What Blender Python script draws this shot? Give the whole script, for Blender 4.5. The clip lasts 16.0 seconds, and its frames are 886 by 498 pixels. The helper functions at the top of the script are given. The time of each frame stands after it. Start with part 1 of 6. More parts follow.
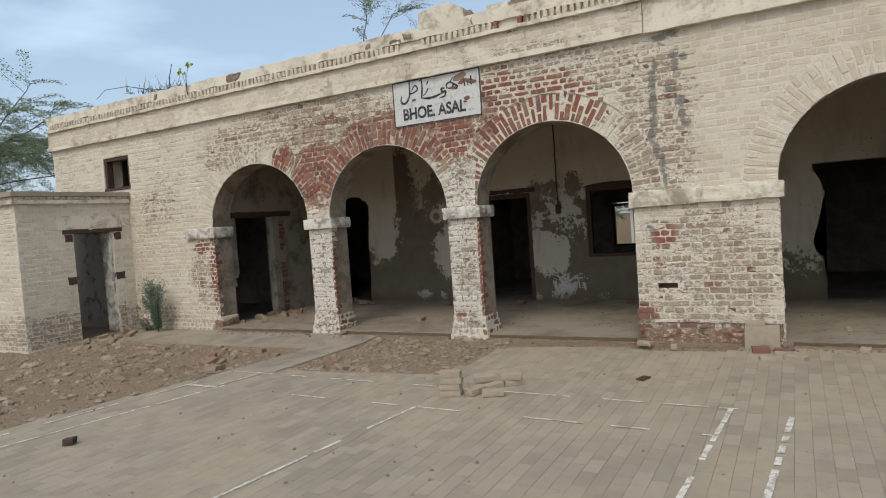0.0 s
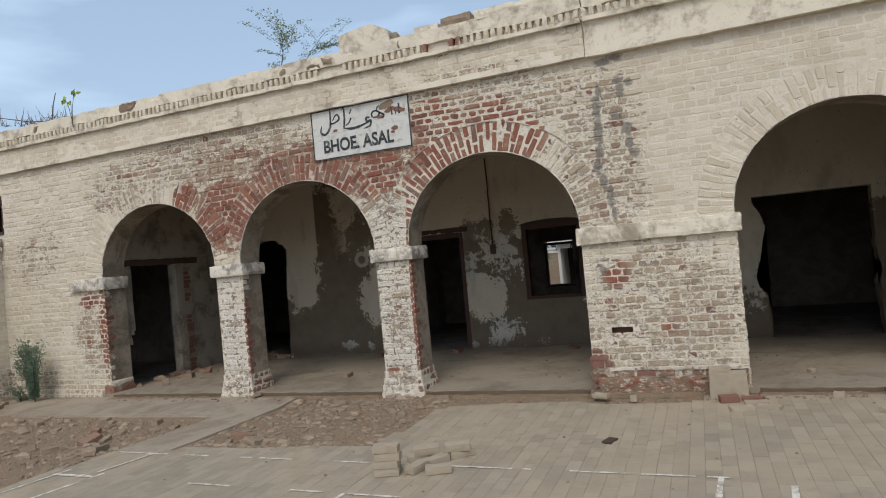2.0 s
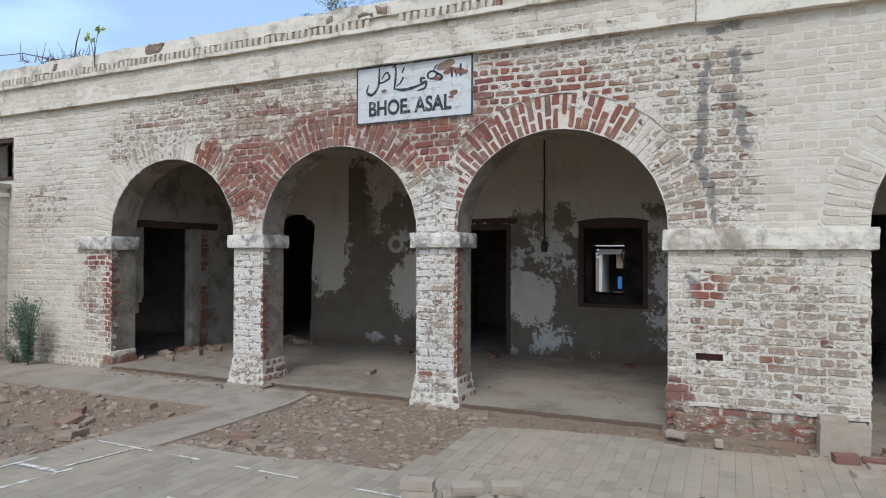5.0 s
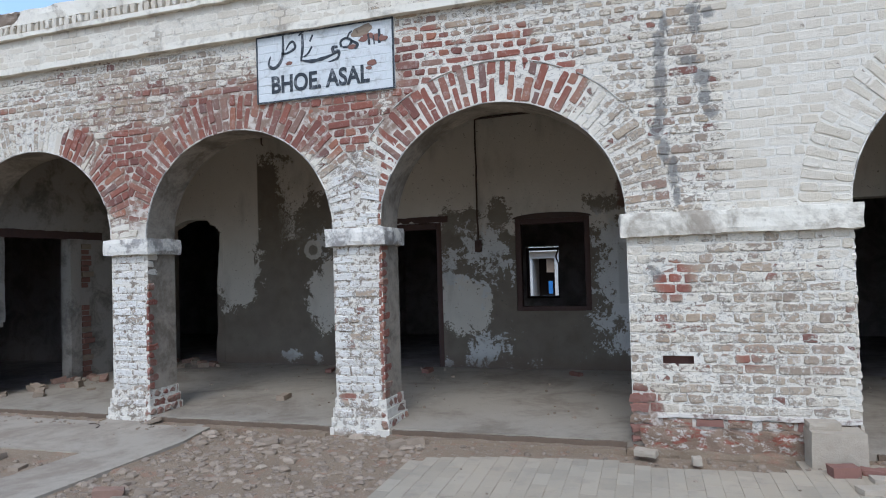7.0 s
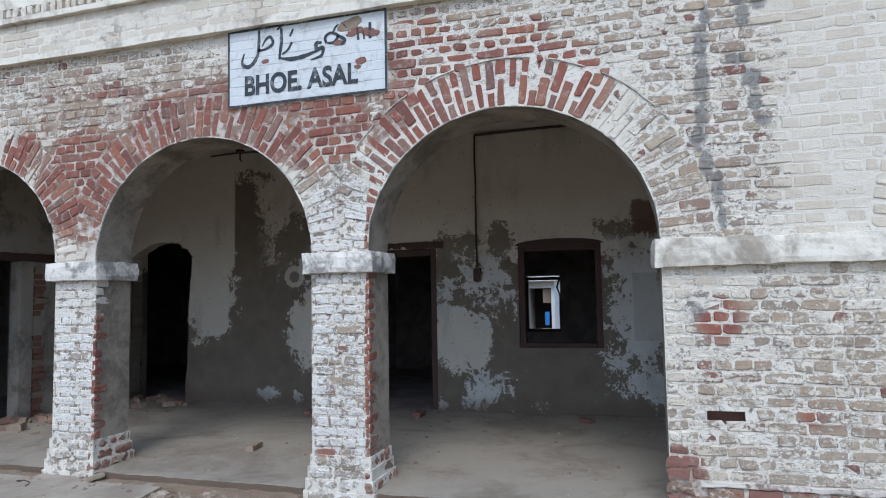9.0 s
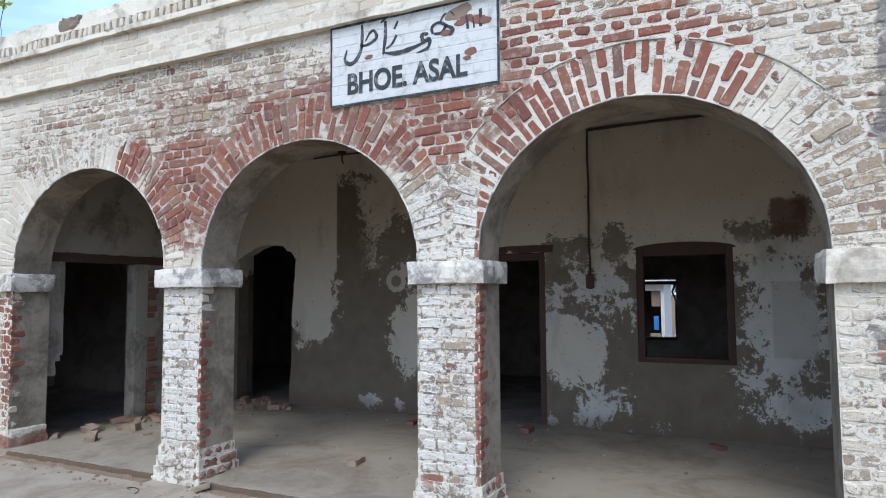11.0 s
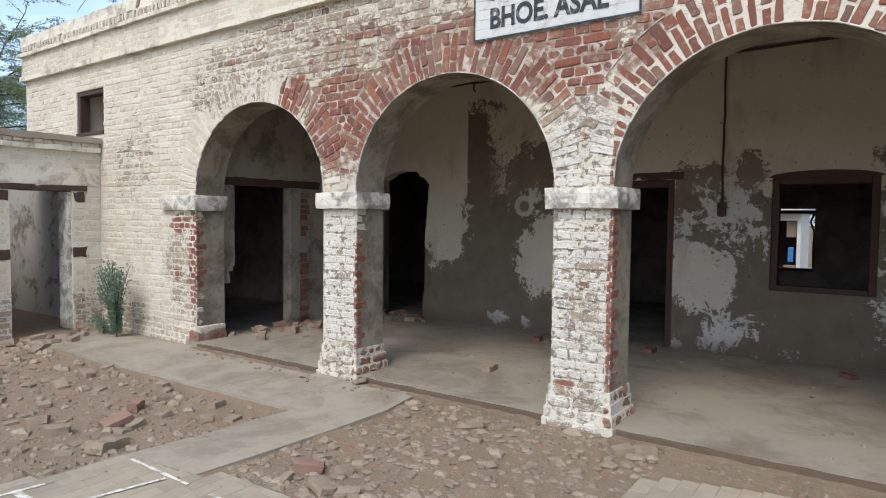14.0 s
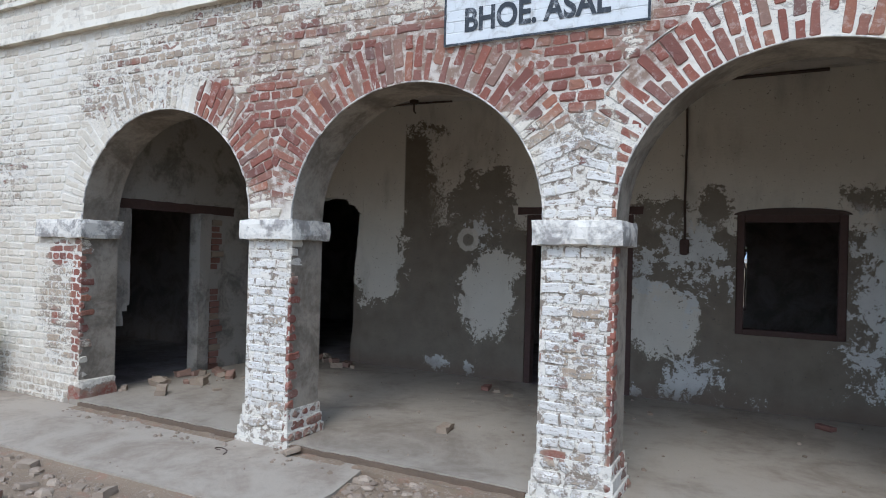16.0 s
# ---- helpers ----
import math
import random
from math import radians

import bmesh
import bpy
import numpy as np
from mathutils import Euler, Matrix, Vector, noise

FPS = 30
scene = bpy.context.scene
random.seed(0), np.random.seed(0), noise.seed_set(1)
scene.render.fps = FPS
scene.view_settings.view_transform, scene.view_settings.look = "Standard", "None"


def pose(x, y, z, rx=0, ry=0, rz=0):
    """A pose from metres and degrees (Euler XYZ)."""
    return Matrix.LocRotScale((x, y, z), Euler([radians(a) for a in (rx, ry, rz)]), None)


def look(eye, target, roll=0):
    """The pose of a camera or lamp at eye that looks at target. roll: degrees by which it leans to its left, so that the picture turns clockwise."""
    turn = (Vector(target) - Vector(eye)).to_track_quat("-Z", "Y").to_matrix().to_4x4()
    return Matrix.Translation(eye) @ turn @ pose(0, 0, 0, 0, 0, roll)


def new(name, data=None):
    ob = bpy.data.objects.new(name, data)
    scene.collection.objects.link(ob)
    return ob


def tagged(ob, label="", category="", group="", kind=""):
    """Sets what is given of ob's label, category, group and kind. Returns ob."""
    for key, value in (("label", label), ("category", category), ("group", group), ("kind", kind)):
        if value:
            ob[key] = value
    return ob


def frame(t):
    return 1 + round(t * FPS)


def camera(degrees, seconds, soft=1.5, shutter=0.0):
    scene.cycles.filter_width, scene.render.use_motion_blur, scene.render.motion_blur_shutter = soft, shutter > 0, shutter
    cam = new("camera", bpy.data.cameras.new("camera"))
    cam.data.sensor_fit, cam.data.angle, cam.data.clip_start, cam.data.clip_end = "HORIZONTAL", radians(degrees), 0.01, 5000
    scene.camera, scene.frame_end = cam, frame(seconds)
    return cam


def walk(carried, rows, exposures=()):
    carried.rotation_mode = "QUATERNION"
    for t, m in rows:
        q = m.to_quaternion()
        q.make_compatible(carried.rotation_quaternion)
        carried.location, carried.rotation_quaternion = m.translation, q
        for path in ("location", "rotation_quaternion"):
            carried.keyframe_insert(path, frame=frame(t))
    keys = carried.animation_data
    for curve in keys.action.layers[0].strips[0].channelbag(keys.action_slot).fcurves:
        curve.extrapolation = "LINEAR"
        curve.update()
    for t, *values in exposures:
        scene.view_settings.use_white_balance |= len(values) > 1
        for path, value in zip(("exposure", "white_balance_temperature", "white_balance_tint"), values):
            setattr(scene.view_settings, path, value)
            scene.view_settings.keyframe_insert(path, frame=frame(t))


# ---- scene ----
cam = camera(69.3, 16.0, soft=1.05)

PATH = [
    (0, (4.431, -8.146, 1.704), (3.461, -6.399, 1.62), -4.1),
    (0.5, (4.264, -7.988, 1.722), (3.404, -6.183, 1.66), -5.4),
    (1, (4.155, -7.736, 1.734), (3.216, -5.97, 1.732), -4.5),
    (1.5, (4.083, -7.556, 1.719), (3.105, -5.812, 1.694), -4.4),
    (2, (3.909, -7.331, 1.701), (3.164, -5.476, 1.732), -5.3),
    (2.5, (3.783, -7.273, 1.718), (2.914, -5.472, 1.675), -5.7),
    (3, (3.705, -7.03, 1.707), (2.72, -5.289, 1.725), -4.8),
    (3.5, (3.618, -6.9, 1.695), (2.585, -5.189, 1.615), -5.0),
    (4, (3.437, -6.703, 1.676), (2.594, -4.89, 1.621), -4.4),
    (4.5, (3.291, -6.562, 1.664), (2.485, -4.735, 1.551), -3.3),
    (5, (3.204, -6.344, 1.665), (2.382, -4.521, 1.681), 0.2),
    (5.2, (3.168, -6.255, 1.66), (2.386, -4.414, 1.648), -0.0),
    (7.3, (2.756, -5.283, 1.521), (2.181, -3.369, 1.601), -0.8),
    (7.5, (2.721, -5.214, 1.541), (2.18, -3.292, 1.653), 0.2),
    (7.7, (2.676, -5.112, 1.554), (2.221, -3.169, 1.684), -1.4),
    (8, (2.608, -5.001, 1.593), (2.098, -3.068, 1.67), -1.7),
    (8.2, (2.596, -4.881, 1.543), (2.018, -2.973, 1.703), -0.9),
    (10.3, (2.241, -4.344, 1.656), (1.673, -2.429, 1.751), -1.3),
    (10.5, (2.222, -4.278, 1.671), (1.596, -2.384, 1.821), -0.6),
    (11, (2.213, -4.193, 1.674), (1.36, -2.388, 1.809), -0.4),
    (11.5, (2.196, -4.197, 1.673), (1.189, -2.472, 1.784), -1.5),
    (12, (2.148, -4.298, 1.689), (1.114, -2.589, 1.787), -1.3),
    (12.5, (2.089, -4.43, 1.683), (0.896, -2.829, 1.797), -0.2),
    (13, (2.149, -4.564, 1.667), (0.855, -3.04, 1.743), 1.1),
    (13.5, (2.266, -4.637, 1.65), (1.054, -3.051, 1.519), 0.6),
    (14, (2.273, -4.665, 1.654), (1.112, -3.039, 1.557), 0.6),
    (14.5, (2.119, -4.628, 1.653), (1.078, -2.92, 1.664), 0.6),
    (15, (1.898, -4.551, 1.686), (1.035, -2.748, 1.732), -1.0),
    (15.5, (1.658, -4.336, 1.68), (0.859, -2.504, 1.759), 1.6),
    (16, (1.369, -4.132, 1.677), (0.467, -2.347, 1.683), 1.5),
]

LIGHT_LEVEL = [(0, 0.44, 6700, 9), (1.0, 0.38, 6700, 9), (2.0, 0.41, 6600, 10), (2.5, 0.46, 6600, 10), (3.0, 0.64, 6450, 10), (3.5, 0.68, 6450, 10), (4.5, 0.62, 5950, 10), (5.2, 0.66, 5750, 10), (7.3, 0.8, 5350, 10), (8.2, 0.8, 5350, 10), (10.3, 1.0, 5350, 10), (11.5, 1.08, 5620, 10),
               (12.5, 1.15, 5550, 9), (12.75, 1.05, 5700, 10), (13.0, 0.84, 6700, 11), (13.5, 0.95, 6450, 10), (14.0, 1.02, 6150, 10), (14.5, 1.02, 5900, 10), (15.0, 1.05, 5720, 10), (16.0, 1.0, 5380, 10)]
walk(cam, [(t, look(e, g, r)) for t, e, g, r in PATH], LIGHT_LEVEL)

# ---------- world and light ----------
world = bpy.data.worlds.new("sky_world")
scene.world = world
world.use_nodes = True
wn = world.node_tree
wn.nodes.clear()
sky = wn.nodes.new("ShaderNodeTexSky")
sky.sky_type, sky.sun_disc = 'NISHITA', False
SUN_ELEV, SUN_ROT = 52.0, 172.0
sky.sun_elevation, sky.sun_rotation = radians(SUN_ELEV), radians(SUN_ROT)
sky.air_density, sky.dust_density, sky.ozone_density = 1.0, 3.0, 1.5
bg = wn.nodes.new("ShaderNodeBackground")
bg.inputs["Strength"].default_value = 0.11
wo = wn.nodes.new("ShaderNodeOutputWorld")
haze = wn.nodes.new("ShaderNodeMix")
haze.data_type = 'RGBA'
cloud = wn.nodes.new("ShaderNodeTexNoise")
cloud.inputs["Scale"].default_value, cloud.inputs["Detail"].default_value, cloud.inputs["Roughness"].default_value = 3.2, 5.0, 0.5
spread = wn.nodes.new("ShaderNodeMapping")
spread.inputs["Scale"].default_value = (1.0, 1.0, 3.4)
heading = wn.nodes.new("ShaderNodeTexCoord")
thick = wn.nodes.new("ShaderNodeMapRange")
for name_, val in (("From Min", 0.54), ("From Max", 0.78), ("To Min", 0.30), ("To Max", 0.62)):
    thick.inputs[name_].default_value = val
wn.links.new(heading.outputs["Generated"], spread.inputs["Vector"])
wn.links.new(spread.outputs[0], cloud.inputs["Vector"])
wn.links.new(cloud.outputs["Fac"], thick.inputs["Value"])
wn.links.new(thick.outputs[0], haze.inputs[0])
haze.inputs[7].default_value = (5.7, 7.4, 9.2, 1)
wn.links.new(sky.outputs[0], haze.inputs[6])
wn.links.new(haze.outputs[2], bg.inputs["Color"])
wn.links.new(bg.outputs[0], wo.inputs["Surface"])
sun = new("sun", bpy.data.lights.new("sun", 'SUN'))
sun.data.energy, sun.data.angle, sun.data.color = 0.9, radians(25), (1.0, 0.95, 0.86)
az = radians(SUN_ROT)
sun_from = Vector((math.sin(az) * math.cos(radians(SUN_ELEV)), math.cos(az) * math.cos(radians(SUN_ELEV)), math.sin(radians(SUN_ELEV))))
sun.matrix_world = look(sun_from * 50, (0, 0, 0))


# ---------- material tools ----------
class Nodes:
    """Short hand for building one node material."""
    def __init__(self, name, rough=0.9):
        self.m = bpy.data.materials.new(name)
        self.m.use_nodes = True
        self.t = self.m.node_tree
        self.b = self.t.nodes["Principled BSDF"]
        self.b.inputs["Roughness"].default_value = rough
        self.b.inputs["Specular IOR Level"].default_value = 0.25
        self.pos = self.t.nodes.new("ShaderNodeNewGeometry")

    def put(self, sock, v):
        if isinstance(v, bpy.types.NodeSocket):
            self.t.links.new(v, sock)
        elif isinstance(v, tuple) and len(v) == 3 and sock.type == 'RGBA':
            sock.default_value = (*v, 1)
        else:
            sock.default_value = v

    def where(self):
        return self.pos.outputs["Position"]

    def island(self):
        return self.pos.outputs["Random Per Island"]

    def each(self):
        return self.t.nodes.new("ShaderNodeObjectInfo").outputs["Random"]

    def math(self, op, a, b=0.0, clamp=False):
        n = self.t.nodes.new("ShaderNodeMath")
        n.operation, n.use_clamp = op, clamp
        self.put(n.inputs[0], a)
        self.put(n.inputs[1], b)
        return n.outputs[0]

    def add(self, a, b): return self.math('ADD', a, b)
    def sub(self, a, b): return self.math('SUBTRACT', a, b)
    def mul(self, a, b): return self.math('MULTIPLY', a, b)
    def top(self, a, b): return self.math('MAXIMUM', a, b)
    def low(self, a, b): return self.math('MINIMUM', a, b)

    def step(self, v, lo, hi, out0=0.0, out1=1.0):
        n = self.t.nodes.new("ShaderNodeMapRange")
        n.interpolation_type = 'SMOOTHSTEP'
        for k, x in zip(("Value", "From Min", "From Max", "To Min", "To Max"), (v, lo, hi, out0, out1)):
            self.put(n.inputs[k], x)
        return n.outputs[0]

    def noise(self, scale, detail=4.0, rough=0.6, stretch=None, warp=0.0):
        n = self.t.nodes.new("ShaderNodeTexNoise")
        n.inputs["Scale"].default_value, n.inputs["Detail"].default_value = scale, detail
        n.inputs["Roughness"].default_value, n.inputs["Distortion"].default_value = rough, warp
        v = self.where()
        if stretch:
            s = self.t.nodes.new("ShaderNodeVectorMath")
            s.operation = 'MULTIPLY'
            self.put(s.inputs[0], v)
            s.inputs[1].default_value = stretch
            v = s.outputs[0]
        self.put(n.inputs["Vector"], v)
        return n.outputs["Fac"]

    def xyz(self):
        n = self.t.nodes.new("ShaderNodeSeparateXYZ")
        self.put(n.inputs[0], self.where())
        return n.outputs

    def blob(self, c, r):
        """1 in the middle of an ellipsoid, 0 on its skin, below 0 outside."""
        a = self.t.nodes.new("ShaderNodeVectorMath")
        a.operation = 'SUBTRACT'
        self.put(a.inputs[0], self.where())
        a.inputs[1].default_value = c
        m = self.t.nodes.new("ShaderNodeVectorMath")
        m.operation = 'MULTIPLY'
        self.put(m.inputs[0], a.outputs[0])
        m.inputs[1].default_value = [1 / k for k in r]
        d = self.t.nodes.new("ShaderNodeVectorMath")
        d.operation = 'LENGTH'
        self.put(d.inputs[0], m.outputs[0])
        return self.sub(1.0, d.outputs["Value"])

    def blobs(self, rows):
        """Largest of several blobs in the plane of a wall: rows of x, z, half width, half height, weight."""
        v = -1.0
        for x, z, rx, rz, w in rows:
            b = self.add(self.blob((x, 0, z), (rx, 60, rz)), w - 1.0)
            v = b if v == -1.0 else self.top(v, b)
        return v

    def mix(self, f, a, b, mode='MIX'):
        n = self.t.nodes.new("ShaderNodeMix")
        n.data_type, n.blend_type = 'RGBA', mode
        self.put(n.inputs[0], f)
        self.put(n.inputs[6], a)
        self.put(n.inputs[7], b)
        return n.outputs[2]

    def ramp(self, v, stops):
        n = self.t.nodes.new("ShaderNodeValToRGB")
        e = n.color_ramp.elements
        while len(e) < len(stops):
            e.new(0.5)
        for k, (p, c) in zip(e, stops):
            k.position, k.color = p, (*c, 1)
        self.put(n.inputs[0], v)
        return n.outputs[0]

    def done(self, colour, height=None, bump=0.3, dist=0.02):
        self.put(self.b.inputs["Base Color"], colour)
        if height is not None:
            n = self.t.nodes.new("ShaderNodeBump")
            n.inputs["Strength"].default_value, n.inputs["Distance"].default_value = bump, dist
            self.put(n.inputs["Height"], height)
            self.put(self.b.inputs["Normal"], n.outputs[0])
        return self.m


LIME = (0.715, 0.655, 0.545)
# where the lime wash of the front has come off: x, z, half width, half height, weight
BARE = [(0.72, 2.72, 0.30, 0.45, 0.95), (0.55, 2.2, 0.06, 0.4, 1.0), (1.50, 3.05, 1.08, 0.58, 1.05), (-0.88, 3.0, 1.08, 0.47, 1.1), (-2.26, 2.62, 0.64, 0.56, 1.15), (-3.0, 2.95, 0.34, 0.3, 0.95), (0.1, 3.0, 0.6, 0.55, 1.0),
        (-1.9, 3.42, 1.5, 0.26, 0.42), (0.92, 3.42, 0.42, 0.36, 1.05), (1.75, 3.5, 1.0, 0.4, 0.48), (3.0, 1.35, 0.45, 0.45, 0.55),
        (2.68, 0.22, 0.26, 0.36, 1.1), (3.3, 0.12, 1.1, 0.17, 0.95), (0.53, 0.95, 0.065, 1.1, 1.1), (-4.86, 1.1, 0.16, 1.2, 0.82),
        (-5.1, 1.55, 0.5, 0.26, 0.68), (-2.09, 0.7, 0.06, 1.0, 1.05), (3.5, 0.75, 0.9, 0.65, 0.30), (0.0, 1.2, 0.06, 0.8, 0.85),
        (0.56, 1.95, 0.12, 0.5, 0.85), (-4.1, 3.4, 1.2, 0.3, 0.30), (-5.2, 0.9, 0.4, 0.5, 0.42), (0.54, 0.2, 0.09, 0.22, 0.8), (0.15, 0.35, 0.16, 0.05, 0.8), (-2.06, 0.28, 0.08, 0.14, 0.85), (-4.85, 0.12, 0.2, 0.2, 0.75), (1.2, 4.3, 0.45, 0.2, 0.8), (-0.6, 4.4, 0.35, 0.12, 0.8), (-3.9, 4.4, 0.3, 0.12, 0.75)]


# where it is thin and every brick shows through
THIN = [(3.45, 0.9, 1.15, 1.15, 1.0), (0.27, 1.0, 0.6, 1.2, 0.6), (-2.34, 1.0, 0.5, 1.0, 0.5), (2.95, 2.7, 0.65, 1.3, 1.0), (1.3, 3.5, 1.9, 0.5, 1.15), (-2.4, 3.45, 2.2, 0.5, 1.1),
        (0.2, 2.6, 0.75, 0.8, 0.75), (-4.2, 3.2, 1.6, 0.8, 0.75), (-5.1, 1.0, 0.7, 1.0, 0.85), (-6.2, 2.4, 1.7, 1.5, 0.52), (-7.1, 0.3, 2.2, 0.5, 0.8)]
# bare brick laid in brown mud mortar
MUD = [(-1.0, 3.0, 1.4, 0.6, 1.15), (-2.35, 2.8, 0.85, 0.9, 1.2), (-1.9, 3.42, 1.6, 0.32, 0.8), (0.55, 3.1, 0.45, 0.5, 1.0), (2.68, 0.2, 0.3, 0.35, 1.0), (3.3, 0.1, 1.2, 0.18, 0.9)]


# dark damp stain running down beside the third arch, in two arms
STAIN = [(3.0, 3.40, 0.05, 0.13, 1), (2.96, 3.22, 0.085, 0.20, 1), (2.96, 2.95, 0.075, 0.22, 1), (2.95, 2.72, 0.065, 0.16, 1), (2.92, 2.57, 0.075, 0.14, 1), (2.97, 2.40, 0.065, 0.16, 1),
         (3.03, 2.22, 0.06, 0.18, 1), (3.05, 2.03, 0.04, 0.12, 1), (3.07, 3.72, 0.15, 0.07, 0.9), (3.22, 3.50, 0.10, 0.09, 0.9), (3.23, 3.38, 0.07, 0.12, 1), (3.33, 3.46, 0.09, 0.07, 0.9),
         (3.18, 3.09, 0.11, 0.07, 1), (3.27, 2.95, 0.09, 0.11, 1), (3.28, 2.78, 0.075, 0.10, 1), (3.33, 2.66, 0.085, 0.06, 0.9)]


def wall_masks(k):
    bare = k.step(k.add(k.blobs(BARE), k.mul(k.sub(k.noise(2.2, 4), 0.5), 0.5)), 0.0, 0.4)
    thin = k.step(k.add(k.blobs(THIN), k.mul(k.sub(k.noise(1.7, 4), 0.5), 0.5)), 0.0, 0.5)
    x, y, z = k.xyz()
    streak = k.blobs(STAIN)
    streak = k.top(k.top(streak, k.sub(k.blob((0.25, 0, 2.55), (0.45, 60, 0.6)), 0.72)), k.sub(k.blob((3.2, 0, 3.75), (0.25, 60, 0.12)), 0.3))
    streak = k.top(streak, k.sub(k.blob((2.85, 0, 1.4), (0.3, 60, 0.55)), 0.55))
    return bare, thin, streak, z


def brick_material(name, single):
    """Old red brick under flaking lime wash. single: bricks that are objects of their own."""
    k = Nodes(name, 0.92)
    rnd = k.each() if single else k.island()
    bare, thin, streak, z = wall_masks(k)
    tone = k.math('FRACT', k.mul(rnd, 5.71))
    red = k.ramp(tone, [(0, (0.17, 0.066, 0.05)), (0.22, (0.25, 0.085, 0.058)), (0.45, (0.30, 0.104, 0.066)), (0.62, (0.235, 0.115, 0.088)), (0.78, (0.35, 0.14, 0.078)), (0.9, (0.29, 0.18, 0.13)), (1, (0.18, 0.10, 0.082))])
    tan = k.ramp(tone, [(0, (0.34, 0.275, 0.20)), (0.3, (0.51, 0.42, 0.295)), (0.55, (0.43, 0.33, 0.22)), (0.74, (0.55, 0.455, 0.315)), (0.86, (0.35, 0.265, 0.195)), (0.93, (0.27, 0.122, 0.085)), (1, (0.19, 0.09, 0.068))])
    body = k.mix(bare, tan, red)
    body = k.mix(k.mul(k.noise(38, 5), 0.6), body, (0.14, 0.08, 0.06))
    body = k.mix(k.mul(k.step(k.noise(13, 6, 0.8), 0.53, 0.62), k.sub(0.75, k.mul(bare, 0.5))), body, (0.60, 0.545, 0.47))
    wash = k.mix(k.noise(2.6, 5), (0.59, 0.52, 0.405), LIME)
    wash = k.mix(k.mul(k.step(k.noise(13, 6, 0.7), 0.5, 0.7), 0.4), wash, (0.48, 0.40, 0.30))
    wash = k.mix(k.mul(k.step(k.math('FRACT', k.mul(rnd, 7.3)), 0.1, 0.9), 0.62), wash, (0.52, 0.44, 0.325))
    limed = k.step(k.top(k.blob((0.25, 0, 1.0), (0.42, 60, 1.3)), k.top(k.blob((-2.36, 0, 0.9), (0.42, 60, 1.2)), k.blob((0.26, 0, 2.15), (0.33, 60, 0.6)))), 0.0, 0.35)
    wash = k.mix(k.mul(limed, 0.85), wash, k.mix(k.noise(7, 5), (0.54, 0.50, 0.43), (0.78, 0.755, 0.70)))
    wash = k.mix(k.mul(limed, k.step(k.noise(24, 6, 0.8, (1, 1, 2.2)), 0.54, 0.60)), wash, (0.29, 0.235, 0.175))
    zone = k.top(k.mul(bare, 0.93), k.add(k.mul(thin, 0.36), 0.125))
    calm = k.sub(1.0, k.mul(bare, 0.35))
    wear = k.add(k.add(zone, k.mul(k.sub(rnd, 0.5), 0.26)), k.mul(k.mul(k.sub(k.noise(9, 5, 0.65, (1, 1, 2.0), 0.5), 0.5), 1.25), calm))
    wear = k.add(wear, k.mul(k.mul(k.sub(k.noise(40, 5, 0.75), 0.5), 0.8), calm))
    thread = k.math('ABSOLUTE', k.sub(k.noise(8.5, 6, 0.68, (1, 1, 2.4), 0.8), 0.5))
    wash = k.mix(k.mul(k.step(thread, 0.004, 0.024, 0.75, 0.0), k.add(k.mul(thin, 0.75), 0.10)), wash, (0.20, 0.165, 0.13))
    wash = k.mix(k.mul(k.step(k.noise(1.6, 5, 0.65), 0.48, 0.7), 0.35), wash, (0.47, 0.395, 0.29))
    wear = k.add(wear, k.mul(limed, k.step(k.add(z, k.mul(k.noise(6, 4), 0.2)), 0.4, 0.6, 0.26, 0)))
    col = k.mix(k.step(wear, 0.49, 0.53), k.mix(k.mul(k.step(wear, 0.415, 0.475), 0.8), wash, (0.15, 0.12, 0.095)), body)
    damp = k.mul(k.step(k.add(z, k.mul(k.noise(2.4, 5), 0.6)), 0.3, 0.95, 1, 0), k.step(k.noise(15, 7, 0.8), 0.44, 0.55))
    col = k.mix(k.mul(damp, 0.75), col, (0.27, 0.215, 0.16))
    dark = k.step(k.add(streak, k.mul(k.sub(k.noise(11, 6, 0.75, warp=0.4), 0.5), 1.9)), 0.14, 0.52)
    col = k.mix(k.mul(dark, 0.72), col, (0.14, 0.135, 0.125))
    return k.done(col, k.add(k.noise(60, 6, 0.75), k.add(k.mul(k.noise(17, 4), 0.8), k.mul(wear, -0.6))), 0.6, 0.012)


